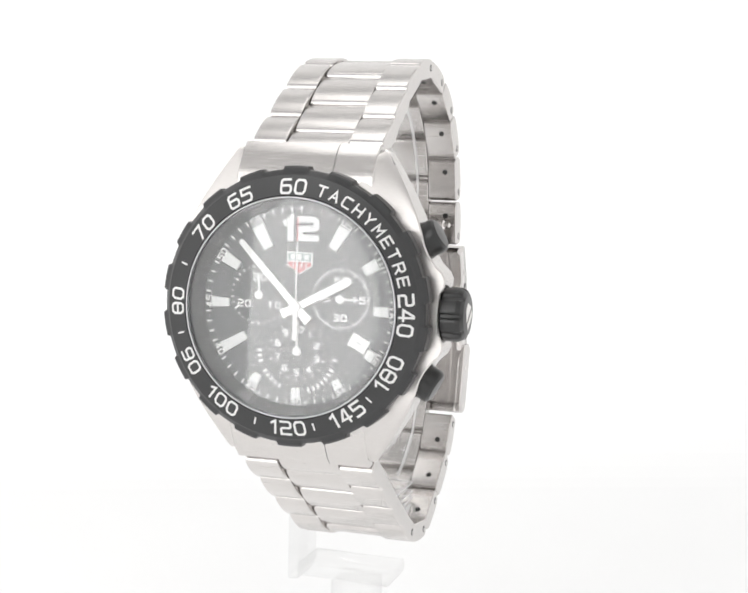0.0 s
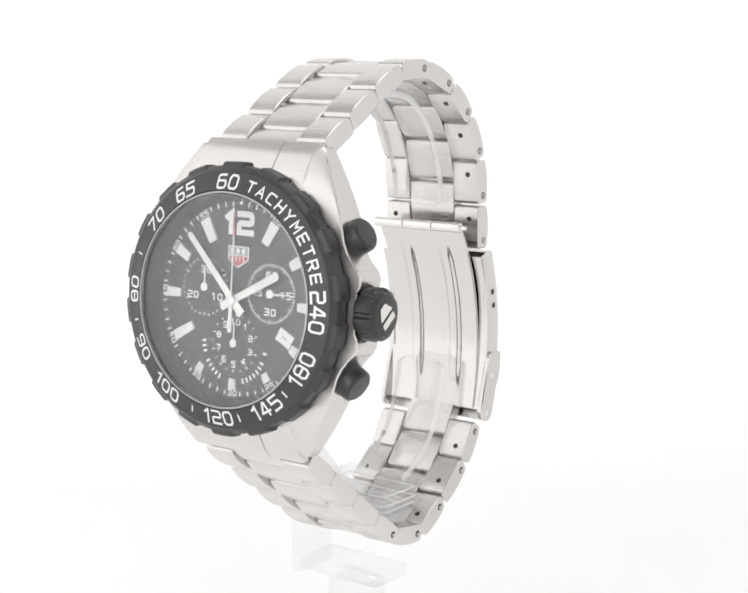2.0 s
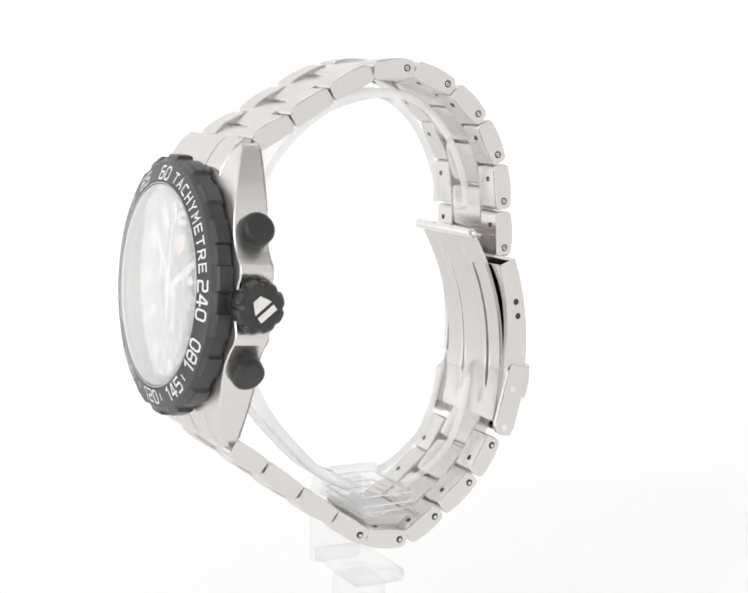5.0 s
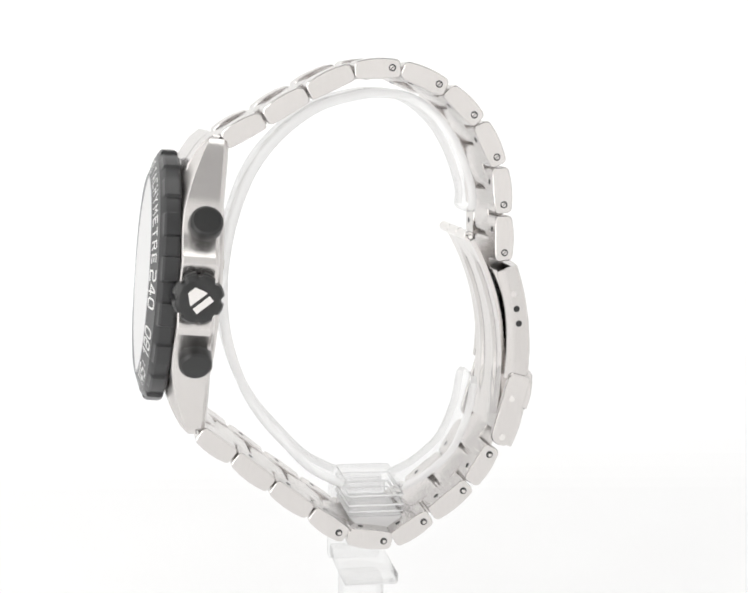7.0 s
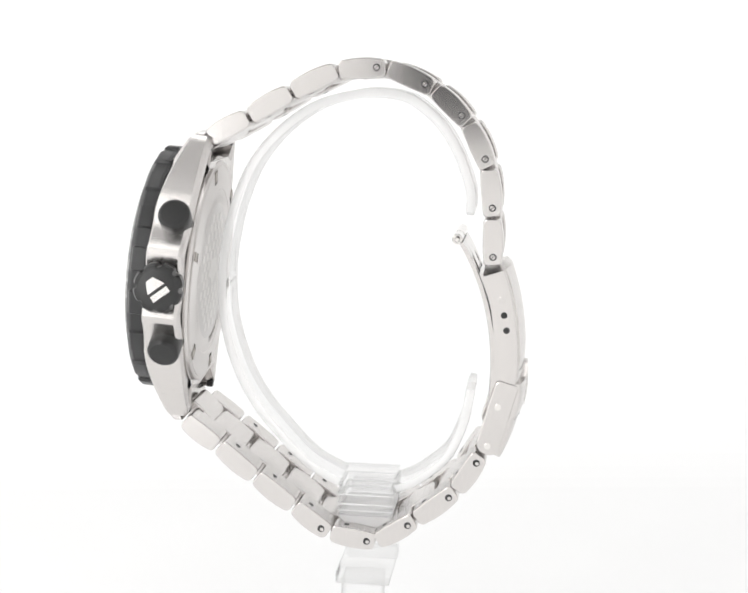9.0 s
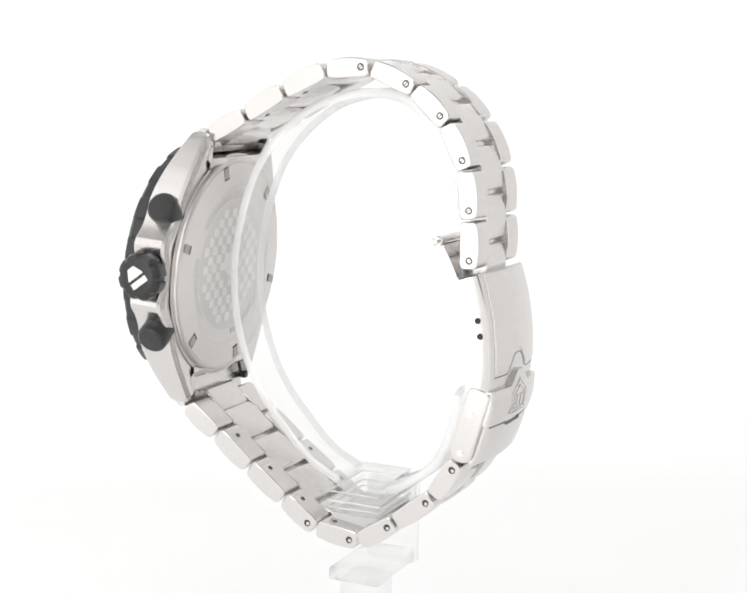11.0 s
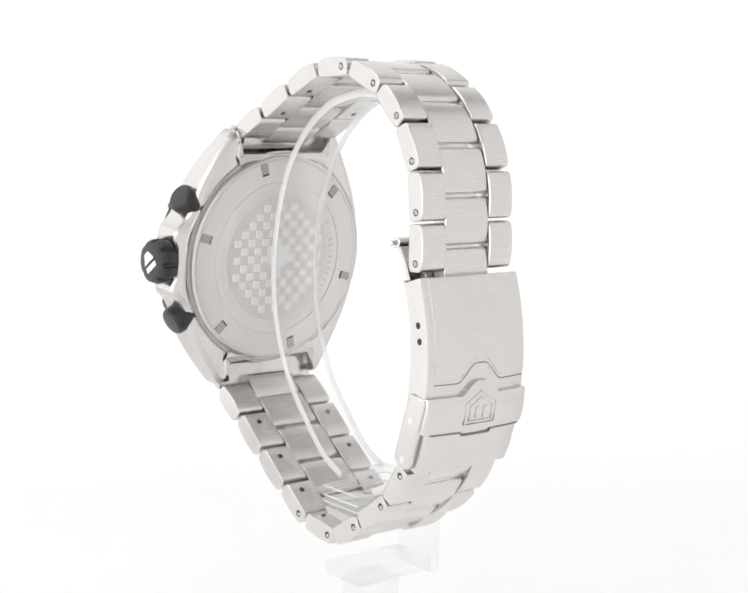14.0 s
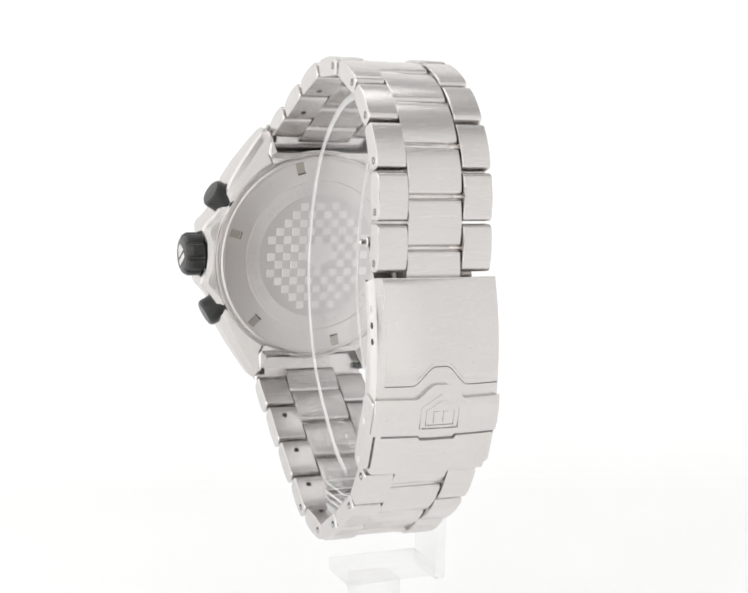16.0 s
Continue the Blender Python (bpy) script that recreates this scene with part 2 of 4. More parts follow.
def flat(vf, d):
    return [(x, y, d) for x, y in vf[0]], vf[1]


def turned(vf, deg, cx=0.0, cy=0.0, ox=0.0, oy=0.0):
    """Shift by (ox, oy), turn clockwise by deg, shift to (cx, cy)."""
    c, s = math.cos(radians(deg)), math.sin(radians(deg))
    return [((p[0] + ox) * c + (p[1] + oy) * s + cx, -(p[0] + ox) * s + (p[1] + oy) * c + cy, *p[2:]) for p in vf[0]], vf[1]


def bar(x0, x1, y0, y1, d0, d1, taper=1.0):
    """A small raised bar; taper narrows its lower end."""
    m = (x0 + x1) / 2
    q = [((x0 - m) * taper + m, y0), ((x1 - m) * taper + m, y0), (x1, y1), (x0, y1)]
    e = 0.06
    qi = [((x0 + e - m) * taper + m, y0 + e), ((x1 - e - m) * taper + m, y0 + e), (x1 - e, y1 - e), (x0 + e, y1 - e)]
    return rings([[(x, y, d0) for x, y in q], [(x, y, d1 + e) for x, y in q], [(x, y, d1) for x, y in qi]])


# ---- the light tent ----
def quad_wall(name, corners, material, label, thick=0.004):
    """A wall panel with thickness, from four corners in drawing units; it thickens away from the tent's middle."""
    c = [w(*p) for p in corners]
    nrm = (c[1] - c[0]).cross(c[3] - c[0]).normalized()
    mid = sum(c, Vector()) / 4
    if nrm.dot(mid - w(0, -60, 60)) < 0:
        nrm = -nrm
    vs = [tuple(p) for p in c] + [tuple(p + nrm * thick) for p in c]
    fs = [(0, 1, 2, 3), (4, 5, 6, 7)] + [(i, (i + 1) % 4, (i + 1) % 4 + 4, i + 4) for i in range(4)]
    ob = new(name, mesh_of(name, vs, fs, material, 0, scaled=False))
    return tagged(ob, label, kind="structure")


WL, WR, FRONT, TOP = -272.0, 260.0, -335.0, 330.0
BACK_L, BACK_R = 165.0, 222.0            # the back panel stands a little askew


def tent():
    top = panel_material("added_top_glow", GLOW_TOP)
    side = panel_material("glowing_side_cloth", GLOW_SIDE)
    left = panel_material("glowing_left_cloth", GLOW_SIDE * 1.82)
    front = panel_material("glowing_front_cloth", GLOW_FRONT)
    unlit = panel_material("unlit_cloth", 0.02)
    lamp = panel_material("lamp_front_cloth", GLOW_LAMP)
    table = panel_material("glowing_backdrop_sheet", GLOW_TABLE)
    # one white sheet: the table top sweeps up softly into the back
    n, secs = 16, []
    r = 70.0
    for x, yb in ((WL, BACK_L), (WR, BACK_R)):
        yb += 20.0
        line = [(x, FRONT, FLOOR), (x, 35.0, FLOOR), (x, yb - r, FLOOR)]
        line += [(x, yb - r + r * math.sin(radians(90 * k / n)), FLOOR + r - r * math.cos(radians(90 * k / n))) for k in range(1, n + 1)]
        line += [(x, yb, TOP), (x, yb + 4, TOP), (x, yb + 4, FLOOR - 4), (x, FRONT, FLOOR - 4)]
        secs.append([tuple(w(*p)) for p in line])
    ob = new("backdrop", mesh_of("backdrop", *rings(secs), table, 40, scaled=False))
    # soft falloff put into the glow: dimmer table, rising in steps up the curve
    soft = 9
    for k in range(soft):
        ob.data.materials.append(panel_material("dimmed_table_step", GLOW_TABLE * (0.84 + 0.16 * k / soft), (1.0, 0.999, 0.998)))
    # extra glow on the unseen table front, added to brighten the lower links
    ob.data.materials.append(panel_material("added_table_front_glow", GLOW_TABLE * 1.15, (1.0, 0.997, 0.994)))
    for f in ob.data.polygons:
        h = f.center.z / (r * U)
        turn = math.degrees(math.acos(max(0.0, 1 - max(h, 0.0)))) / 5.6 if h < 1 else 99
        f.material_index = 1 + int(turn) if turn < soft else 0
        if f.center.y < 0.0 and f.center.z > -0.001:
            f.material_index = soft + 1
    tagged(ob, "seamless glowing white sheet, table top curving up into the back", kind="structure")
    # overhead an added glowing panel, out of view, plain cloth round it
    px0, px1, py0, py1 = -125.0, 125.0, -70.0, 100.0
    quad_wall("ceiling", [(px0, py0, TOP), (px1, py0, TOP), (px1, py1, TOP), (px0, py1, TOP)], top, "added glowing white panel overhead, out of view")
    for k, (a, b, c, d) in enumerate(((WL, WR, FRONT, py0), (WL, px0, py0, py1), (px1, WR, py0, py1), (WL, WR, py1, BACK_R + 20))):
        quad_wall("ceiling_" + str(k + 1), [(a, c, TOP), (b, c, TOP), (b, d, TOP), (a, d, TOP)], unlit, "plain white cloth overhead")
    # side and front cloths out of view, added to light the watch
    quad_wall("wall_left", [(WL, FRONT, FLOOR), (WL, BACK_L + 20, FLOOR), (WL, BACK_L + 20, TOP), (WL, FRONT, TOP)], left, "softly glowing white side cloth, added out of view")
    quad_wall("wall_right", [(WR, FRONT, FLOOR), (WR, BACK_R + 20, FLOOR), (WR, BACK_R + 20, TOP), (WR, FRONT, TOP)], side, "softly glowing white side cloth, added out of view")
    x0, x1, z0, z1 = -68.0, 46.0, 8.0, 80.0
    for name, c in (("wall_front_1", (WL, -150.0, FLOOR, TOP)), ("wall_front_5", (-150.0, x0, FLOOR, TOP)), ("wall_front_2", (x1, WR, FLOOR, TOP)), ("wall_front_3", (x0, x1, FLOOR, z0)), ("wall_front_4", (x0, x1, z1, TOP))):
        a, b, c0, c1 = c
        quad_wall(name, [(a, FRONT, c0), (b, FRONT, c0), (b, FRONT, c1), (a, FRONT, c1)], lamp if name == "wall_front_1" else front, "glowing white front cloth round the camera opening, added out of view")
    # the dim room beyond the opening, unseen but for dark reflections in the steel
    y0, m = FRONT - 260.0, 90.0
    a, b, c0, c1 = x0 - m, x1 + m, z0 - m, z1 + m
    y1 = FRONT - 6.0
    quad_wall("wall_room_1", [(a, y0, c0), (b, y0, c0), (b, y0, c1), (a, y0, c1)], room_grey, "dim grey wall of the room beyond the tent")
    quad_wall("wall_room_2", [(a, y0, c0), (a, y1, c0), (a, y1, c1), (a, y0, c1)], room_grey, "dim grey wall of the room beyond the tent")
    quad_wall("wall_room_3", [(b, y0, c0), (b, y1, c0), (b, y1, c1), (b, y0, c1)], room_grey, "dim grey wall of the room beyond the tent")
    quad_wall("wall_room_4", [(a, y0, c0), (b, y0, c0), (b, y1, c0), (a, y1, c0)], room_grey, "dim grey wall of the room beyond the tent")
    quad_wall("wall_room_5", [(a, y0, c1), (b, y0, c1), (b, y1, c1), (a, y1, c1)], room_grey, "dim grey wall of the room beyond the tent")


tent()


# ---- the wristwatch ----
watch = thing("wristwatch", "steel chronograph wristwatch, black tachymetre bezel and steel bracelet, on clear stand", "wristwatch", z=WATCH_BASE)
BX, BH, CH = -0.82, 10.75, 5.1      # the bracelet's middle, half width, half width of the centre links


def case_outline():
    """The case from the front: lugs, flanks and the crown guards, point by point round the dial, symmetrical but for the guards."""
    right = [(0.0, 21.3), (11.9, 21.3), (11.9, 25.5), (12.6, 25.8), (13.3, 25.3), (15.3, 22.2), (17.4, 18.8), (19.2, 15.4), (20.1, 13.0), (20.7, 10.8), (21.5, 9.2), (22.7, 7.6), (23.8, 6.6), (24.3, 5.5), (24.2, 4.4), (23.6, 3.2), (23.4, 0.0)]
    left = [(0.0, 21.3), (11.9, 21.3), (11.9, 25.3), (12.4, 25.4), (13.0, 24.7), (15.4, 20.6), (17.6, 16.7), (19.5, 12.8), (21.0, 9.0), (21.9, 4.5), (22.1, 0.0)]

    def both(q):
        return q + [(x, -v + 0.5 * max(0.0, (v - 12) / 13)) for x, v in reversed(q[:-1])]

    r, l = both(right), both(left)
    loop = r[:-1] + [(-x, v) for x, v in reversed(l)][:-1]
    fine = []
    for (x0, v0), (x1, v1) in zip(loop, loop[1:] + loop[:1]):
        k = max(1, int(math.hypot(x1 - x0, v1 - v0) / 1.2))
        fine += [(x0 + (x1 - x0) * i / k, v0 + (v1 - v0) * i / k) for i in range(k)]
    return fine


def case_front(v):
    return 4.65 + 3.95 * max(0.0, (abs(v) - 12.0) / 13.6) ** 1.6


def case_back(v):
    return 11.15 + 1.15 * max(0.0, (abs(v) - 8.0) / 17.5) ** 1.1


def toward(p, r):
    k = r / math.hypot(*p)
    return (p[0] * k, p[1] * k)


def build_case():
    o = case_outline()

    def ring(shrink, dfun):
        return [(x * (1 - shrink / math.hypot(x, v)), v * (1 - shrink / math.hypot(x, v)), dfun(v)) for x, v in o]

    def slope(p, f):
        """A point of the front face, the share f of the way from under the bezel to the edge; it falls off more and more."""
        x0, v0 = toward(p, 20.3)
        x, v = x0 + (p[0] - x0) * f, v0 + (p[1] - v0) * f
        return (x, v, 4.8 + (case_front(p[1]) - 4.8) * f ** 1.5)

    secs = [[(*toward(p, 17.0), 5.2) for p in o],
            *([slope(p, f) for p in o] for f in (0.0, 0.3, 0.55, 0.75, 0.9)),
            ring(0.22, lambda v: case_front(v) + 0.0),
            ring(0.0, lambda v: case_front(v) + 0.25),
            ring(0.0, lambda v: case_back(v) - 0.9),
            ring(0.35, lambda v: case_back(v) - 0.35),
            ring(1.5, lambda v: case_back(v)),
            [(*toward(p, 19.6), 10.8) for p in o],
            [(*toward(p, 17.0), 10.8) for p in o]]
    case = dpart("case", loop_rings(secs), steel_case, watch, "brushed stainless steel case with lugs and crown guards", 22)
    case.data.materials.append(steel_matt)
    for f in case.data.polygons:
        f.material_index = int(f.normal.y < -0.6)
    # dark blocks for the shade in the spring bar notches, inner corners of the lugs
    for x, v in ((10.9, 23.7), (-10.9, 23.7), (10.9, -24.0), (-10.9, -24.0)):
        dpart("spring_bar_hole", moved(slab(rounded(0.6, 0.62, (0.15,) * 4, 2), x - 0.6, x + 0.6, 0.1), lambda a, b, c: (a, v + b, 11.55 + c)), steel_dark, watch, "dark block for the shade in a spring bar notch", 30)


def build_bezel():
    n = 18 * 28
    teeth = []
    for k in range(n):
        a = 2 * math.pi * (k + 0.5) / n
        ph = (k % 28) / 28.0
        up = min(1.0, max(0.0, (0.27 - abs(ph - 0.5)) * 26 + 0.5))
        teeth.append((a, up))

    def ring(r, d, up=0.0):
        return [((r + up * t) * math.cos(a), (r + up * t) * math.sin(a), d) for a, t in teeth]

    secs = [ring(17.75, 1.5), ring(17.75, 0.3), ring(17.95, 0.02), ring(20.95, 1.1), ring(21.15, 1.12), ring(21.35, 1.3), ring(21.55, 1.5, 0.1), ring(21.85, 1.75, 0.45),
            ring(22.05, 2.1, 0.55), ring(22.05, 4.1, 0.6), ring(21.8, 4.6, 0.6), ring(21.2, 4.85), ring(18.5, 4.85)]
    bezel = dpart("bezel", loop_rings(secs), black, watch, "black coated bezel with raised grips", 24)
    # numbers and marks, raised
    def mark(vf, ang, r=19.35):
        vs, fs = turned(vf, ang, oy=r)
        return [(x, y, d + 0.02 + 0.36 * (math.hypot(x, y) - 17.95)) for x, y, d in vs], fs

    def raised(vf2, d0=0.12, d1=-0.03):
        vs = [(x, y, d1) for x, y in vf2[0]]
        return vs, vf2[1]

    for word, ang in (("60", 0), ("65", 332.3), ("70", 308.6), ("80", 270), ("90", 240), ("100", 216), ("120", 180), ("145", 149), ("180", 120), ("240", 90)):
        step = 7.1 if len(word) == 2 else 7.0
        g = []
        for i, ch in enumerate(word):
            off = (i - (len(word) - 1) / 2) * step * (0.8 if ch == "1" and i == 0 and len(word) == 3 else 1.0)
            vf = raised(glyph(ch, 2.5, 0.15, 0.8))
            flip = 100 < ang < 260
            g.append(mark(turned(vf, 180) if flip else vf, ang - off if flip else ang + off))
        dpart("number", join(*g), silver_print, bezel, "white number " + word, 0)
    g = [mark(raised(glyph(ch, 1.85, 0.165, 0.86)), 14.5 + i * 6.65) for i, ch in enumerate("TACHYMETRE")]
    dpart("word", join(*g), silver_print, bezel, "white word TACHYMETRE", 0)
    for ang in (135, 166, 196, 254.5, 288.5):
        dpart("tick", mark(bar(-0.17, 0.17, -0.65, 0.65, 0.1, -0.03), ang), silver_print, bezel, "white tick mark", 0)


def fpart(name, vf, material, parent, label="", smooth=30.0):
    """A part on the dial's face, which sits a little aside of the bezel's middle."""
    return dpart(name, moved(vf, lambda x, v, d: (x + 0.36, v, d)), material, parent, label, smooth)


def build_dial():
    dz = 3.8
    dpart("dial", rings(lathe([(16.6, dz + 0.5), (16.6, dz), (0.01, dz)], 96), caps=False), dial_black, watch, "anthracite black dial with white printing", 30)
    flange = dpart("flange", loop_rings(lathe([(17.7, 0.9), (17.2, 0.9), (16.1, dz - 0.05), (16.3, dz + 0.4), (17.7, dz + 0.4)], 120)), flange_black, watch, "black sloping flange ring round the dial", 40)
    dpart("rim", loop_rings(lathe([(17.78, 0.05), (17.66, -0.06), (17.5, -0.05), (17.42, 0.12), (17.45, 0.6), (17.78, 0.6)], 120)), rim_steel, watch, "thin bright steel rim round the crystal", 40)
    top = dz - 0.05
    # minute track
    ticks, small = [], []
    for k in range(60):
        if k % 5 == 0:
            continue
        ticks.append(turned(bar(-0.12, 0.12, -0.45, 0.45, top + 0.04, top - 0.03, 1.0), k * 6, oy=15.75))
    fpart("minute_track", join(*ticks), white_print, watch, "white minute strokes round the dial", 0)
    fpart("twelve_mark", rings([[(-0.5, 16.3, top), (0.5, 16.3, top), (0.0, 15.5, top)], [(-0.5, 16.3, top - .04), (0.5, 16.3, top - .04), (0.0, 15.5, top - .04)]]), white_print, watch, "small white triangle at twelve", 0)
    for k in range(1, 12):
        word = "%02d" % (5 * k)
        ang = 30 * k
        vf = flat(glyph(word, 1.1, 0.19, 0.8), top - 0.03)
        if 90 < ang < 270:
            vf = turned(vf, 180)
        fpart("minute_number", turned(vf, ang, oy=15.55), white_print, watch, "white minute number " + word, 0)
    # hour marks
    for ang, r0, r1, wd in ((30, 11.0, 15.0, 1.0), (60, 12.6, 15.2, 0.95), (90, 12.7, 15.2, 0.85), (120, 13.5, 15.0, 0.9), (150, 13.2, 14.8, 0.8), (180, 13.2, 14.9, 0.8), (210, 13.2, 14.8, 0.8), (240, 10.3, 14.9, 0.9), (270, 11.9, 15.0, 0.85), (300, 12.0, 15.0, 0.95), (330, 10.6, 14.7, 1.05)):
        vf = bar(-wd, wd, r0, r1, top + 0.05, top - 0.35, 0.8)
        fpart("hour_mark", turned(vf, ang), lume, watch, "applied white luminous hour mark", 0)
    one = moved(flat(glyph("1", 4.0, 0.27, 0.75), top - 0.3), lambda x, y, d: (x - 1.75, y + 12.6, d))
    two = moved(flat(glyph("2", 4.0, 0.25, 0.92), top - 0.3), lambda x, y, d: (x + 1.35, y + 12.6, d))
    for g in (one, two):
        fpart("hour_number", (g[0], g[1]), lume, watch, "large white applied figure of the twelve", 0)
    # emblem, drawn as plain shapes
    emblem = fpart("emblem", slab_flat([(-2.15, 8.8), (2.15, 8.8), (2.15, 6.6), (0, 5.2), (-2.15, 6.6)], top, top - 0.15), white_print, watch, "small shield emblem in grey-green and red", 0)
    fpart("emblem_field", slab_flat([(-1.95, 8.62), (1.95, 8.62), (1.95, 7.35), (-1.95, 7.35)], top - 0.14, top - 0.2), green_print, emblem, "", 0)
    fpart("emblem_field", slab_flat([(-1.95, 7.15), (1.95, 7.15), (1.95, 6.7), (0, 5.42), (-1.95, 6.7)], top - 0.14, top - 0.2), red_print, emblem, "", 0)
    for k in (-1, 0, 1):
        fpart("emblem_bar", bar(k * 1.15 - 0.36, k * 1.15 + 0.36, 7.55, 8.4, top - 0.2, top - 0.24), white_print, emblem, "", 0)
    for k in (-1.5, -0.5, 0.5, 1.5):
        fpart("emblem_bar", bar(k * 0.75 - 0.14, k * 0.75 + 0.14, 6.3, 7.0, top - 0.2, top - 0.24), white_print, emblem, "", 0)
    # small dials
    for cx, cy, r, n, marks, style in ((-6.8, 1.5, 4.7, 30, (("30", 0, 2.9), ("10", 120, 3.0), ("20", 240, 3.0)), 0), (7.08, 1.6, 4.7, 60, (("60", 0, 3.0), ("15", 90, 3.0), ("30", 180, 3.0), ("45", 270, 3.0)), 1),
                               (0.0, -7.25, 4.7, 20, tuple((str(i if i else 10), 36 * i, 3.55) for i in range(10)), 2)):
        sub = fpart("small_dial", rings([[(cx + x, cy + y, d) for x, y in circle(rr, 64)] for rr, d in ((5.05, dz - 0.01), (4.98, dz - 0.035), (0.05, dz - 0.035))], caps=False), dial_black, watch, "round small dial with white scale", 30)
        g = []
        for k in range(n):
            long = (k % (n // 6 if style == 0 else 5 if style == 1 else 2) == 0)
            g.append(turned(bar(-0.095 - 0.02 * long, 0.095 + 0.02 * long, (-0.5 if long else -0.2) if style < 2 else (-0.28 if long else -0.12), 0.22, top - 0.01, top - 0.03), 360 * k / n, cx, cy, oy=r))
        fpart("scale", join(*g), white_print, sub, "", 0)
        for word, ang, rr in marks:
            x, y = cx + rr * math.sin(radians(ang)), cy + rr * math.cos(radians(ang))
            fpart("figure", moved(flat(glyph(word, 1.25 if style < 2 else 1.1, 0.19, 0.85), top - 0.03), lambda a, b, d: (a + x, b + y, d)), white_print, sub, "", 0)
        ang, ln = ((0, 3.5), (90, 3.2), (0, 3.5))[style]
        hand = join(turned(bar(-0.13, 0.13, 0.0, ln, top - 0.3, top - 0.42, 1.3), ang, cx, cy),
                    rings([[(cx + x, cy + y, d) for x, y in circle(q, 20)] for q, d in ((0.72, top - 0.25), (0.72, top - 0.42), (0.6, top - 0.48))]))
        h = fpart("small_hand", hand, hand_white, sub, "short white hand of the small dial", 30)
    # illegible lines of print curved round the lower dial
    for a0, gap in ((268, 3), (161, 7)):
        g = []
        for i in range(9):
            if i != gap:
                g.append(turned(bar(-0.17, 0.17, -0.42, 0.42, top, top - 0.03), a0 - i * 7.7, 0.0, -7.25, oy=6.5))
        fpart("print_line", join(*g), white_print, watch, "line of tiny white print", 0)
    # date window
    date = fpart("date_window", turned(bar(-1.15, 1.15, 10.0, 13.2, top + 0.03, top - 0.06), 117), white_print, watch, "white date window", 0)
    fpart("date_figure", turned(bar(-0.09, 0.09, 11.0, 12.1, top - 0.06, top - 0.09), 117), green_print, date, "", 0)


def slab_flat(poly, d0, d1):
    return rings([[(x, y, d0) for x, y in poly], [(x, y, d1) for x, y in poly]])


def hand_shape(length, tail, w0, w1, wt, d):
    """A baton with a hub and a short broad tail, thin and eased."""
    out = [(-wt, -tail), (wt, -tail), (wt * 0.9, -0.8), (w0, 1.6), (w1, length - 0.4), (w1 * 0.5, length), (-w1 * 0.5, length), (-w1, length - 0.4), (-w0, 1.6), (-wt * 0.9, -0.8)]
    inn = [(x * 0.8, y * 0.985) for x, y in out]
    return rings([[(x, y, d) for x, y in out], [(x, y, d - 0.12) for x, y in out], [(x, y, d - 0.2) for x, y in inn]])


def build_pointers():
    dz = 2.95
    fpart("hour_hand", turned(hand_shape(10.2, 2.9, 0.62, 0.68, 0.75, dz), 62), hand_steel, watch, "broad white luminous hour hand", 30)
    fpart("minute_hand", turned(hand_shape(14.3, 3.1, 0.62, 0.5, 0.8, dz - 0.3), -44.0), hand_steel, watch, "long white luminous minute hand", 30)
    for r0, r1, wd, d, ang in ((4.6, 9.8, 0.42, dz, 62), (5.5, 13.9, 0.33, dz - 0.3, -44.0)):
        fpart("lume_strip", turned(bar(-wd, wd, r0, r1, d - 0.19, d - 0.24, 0.9), ang), lume, watch, "white luminous strip set in the steel pointer", 0)
    fpart("seconds_hand", turned(hand_shape(14.6, 5.4, 0.14, 0.1, 0.42, dz - 0.65), 0), hand_white, watch, "thin white chronograph seconds hand", 30)
    fpart("red_tip", bar(-0.13, 0.13, 10.6, 14.4, dz - 0.8, dz - 0.9), red_print, watch, "thin red tip of the seconds hand", 0)
    fpart("hand_hub", rings(lathe([(0.8, dz), (0.8, dz - 0.95), (0.6, dz - 1.05), (0.1, dz - 1.05)], 28)), hand_steel, watch, "small bright hub at the middle of the dial", 30)


def build_crystal():
    prof = [(17.35, 0.85), (17.35, 0.1)] + [(r, 0.05 - 0.4 * (1 - (r / 17.2) ** 2)) for r in (17.2, 15.0, 12.0, 9.0, 6.0, 3.0, 0.02)]
    prof += [(r, 0.85 - 0.4 * (1 - (r / 17.2) ** 2)) for r in (0.02, 3.0, 6.0, 9.0, 12.0, 15.0, 17.2)]
    ob = dpart("crystal", loop_rings(lathe(prof, 96)), crystal_glass, watch, "slightly domed clear crystal", 35)
    ob.visible_shadow = False


def along(vf, ang, d):
    """A lathe made round its depth axis, laid radially outwards in the dial's plane: depth becomes the distance from the middle."""
    s, c = math.sin(radians(ang)), math.cos(radians(ang))
    return [(q * s + x * c, q * c - x * s, d + y) for x, y, q in vf[0]], vf[1]


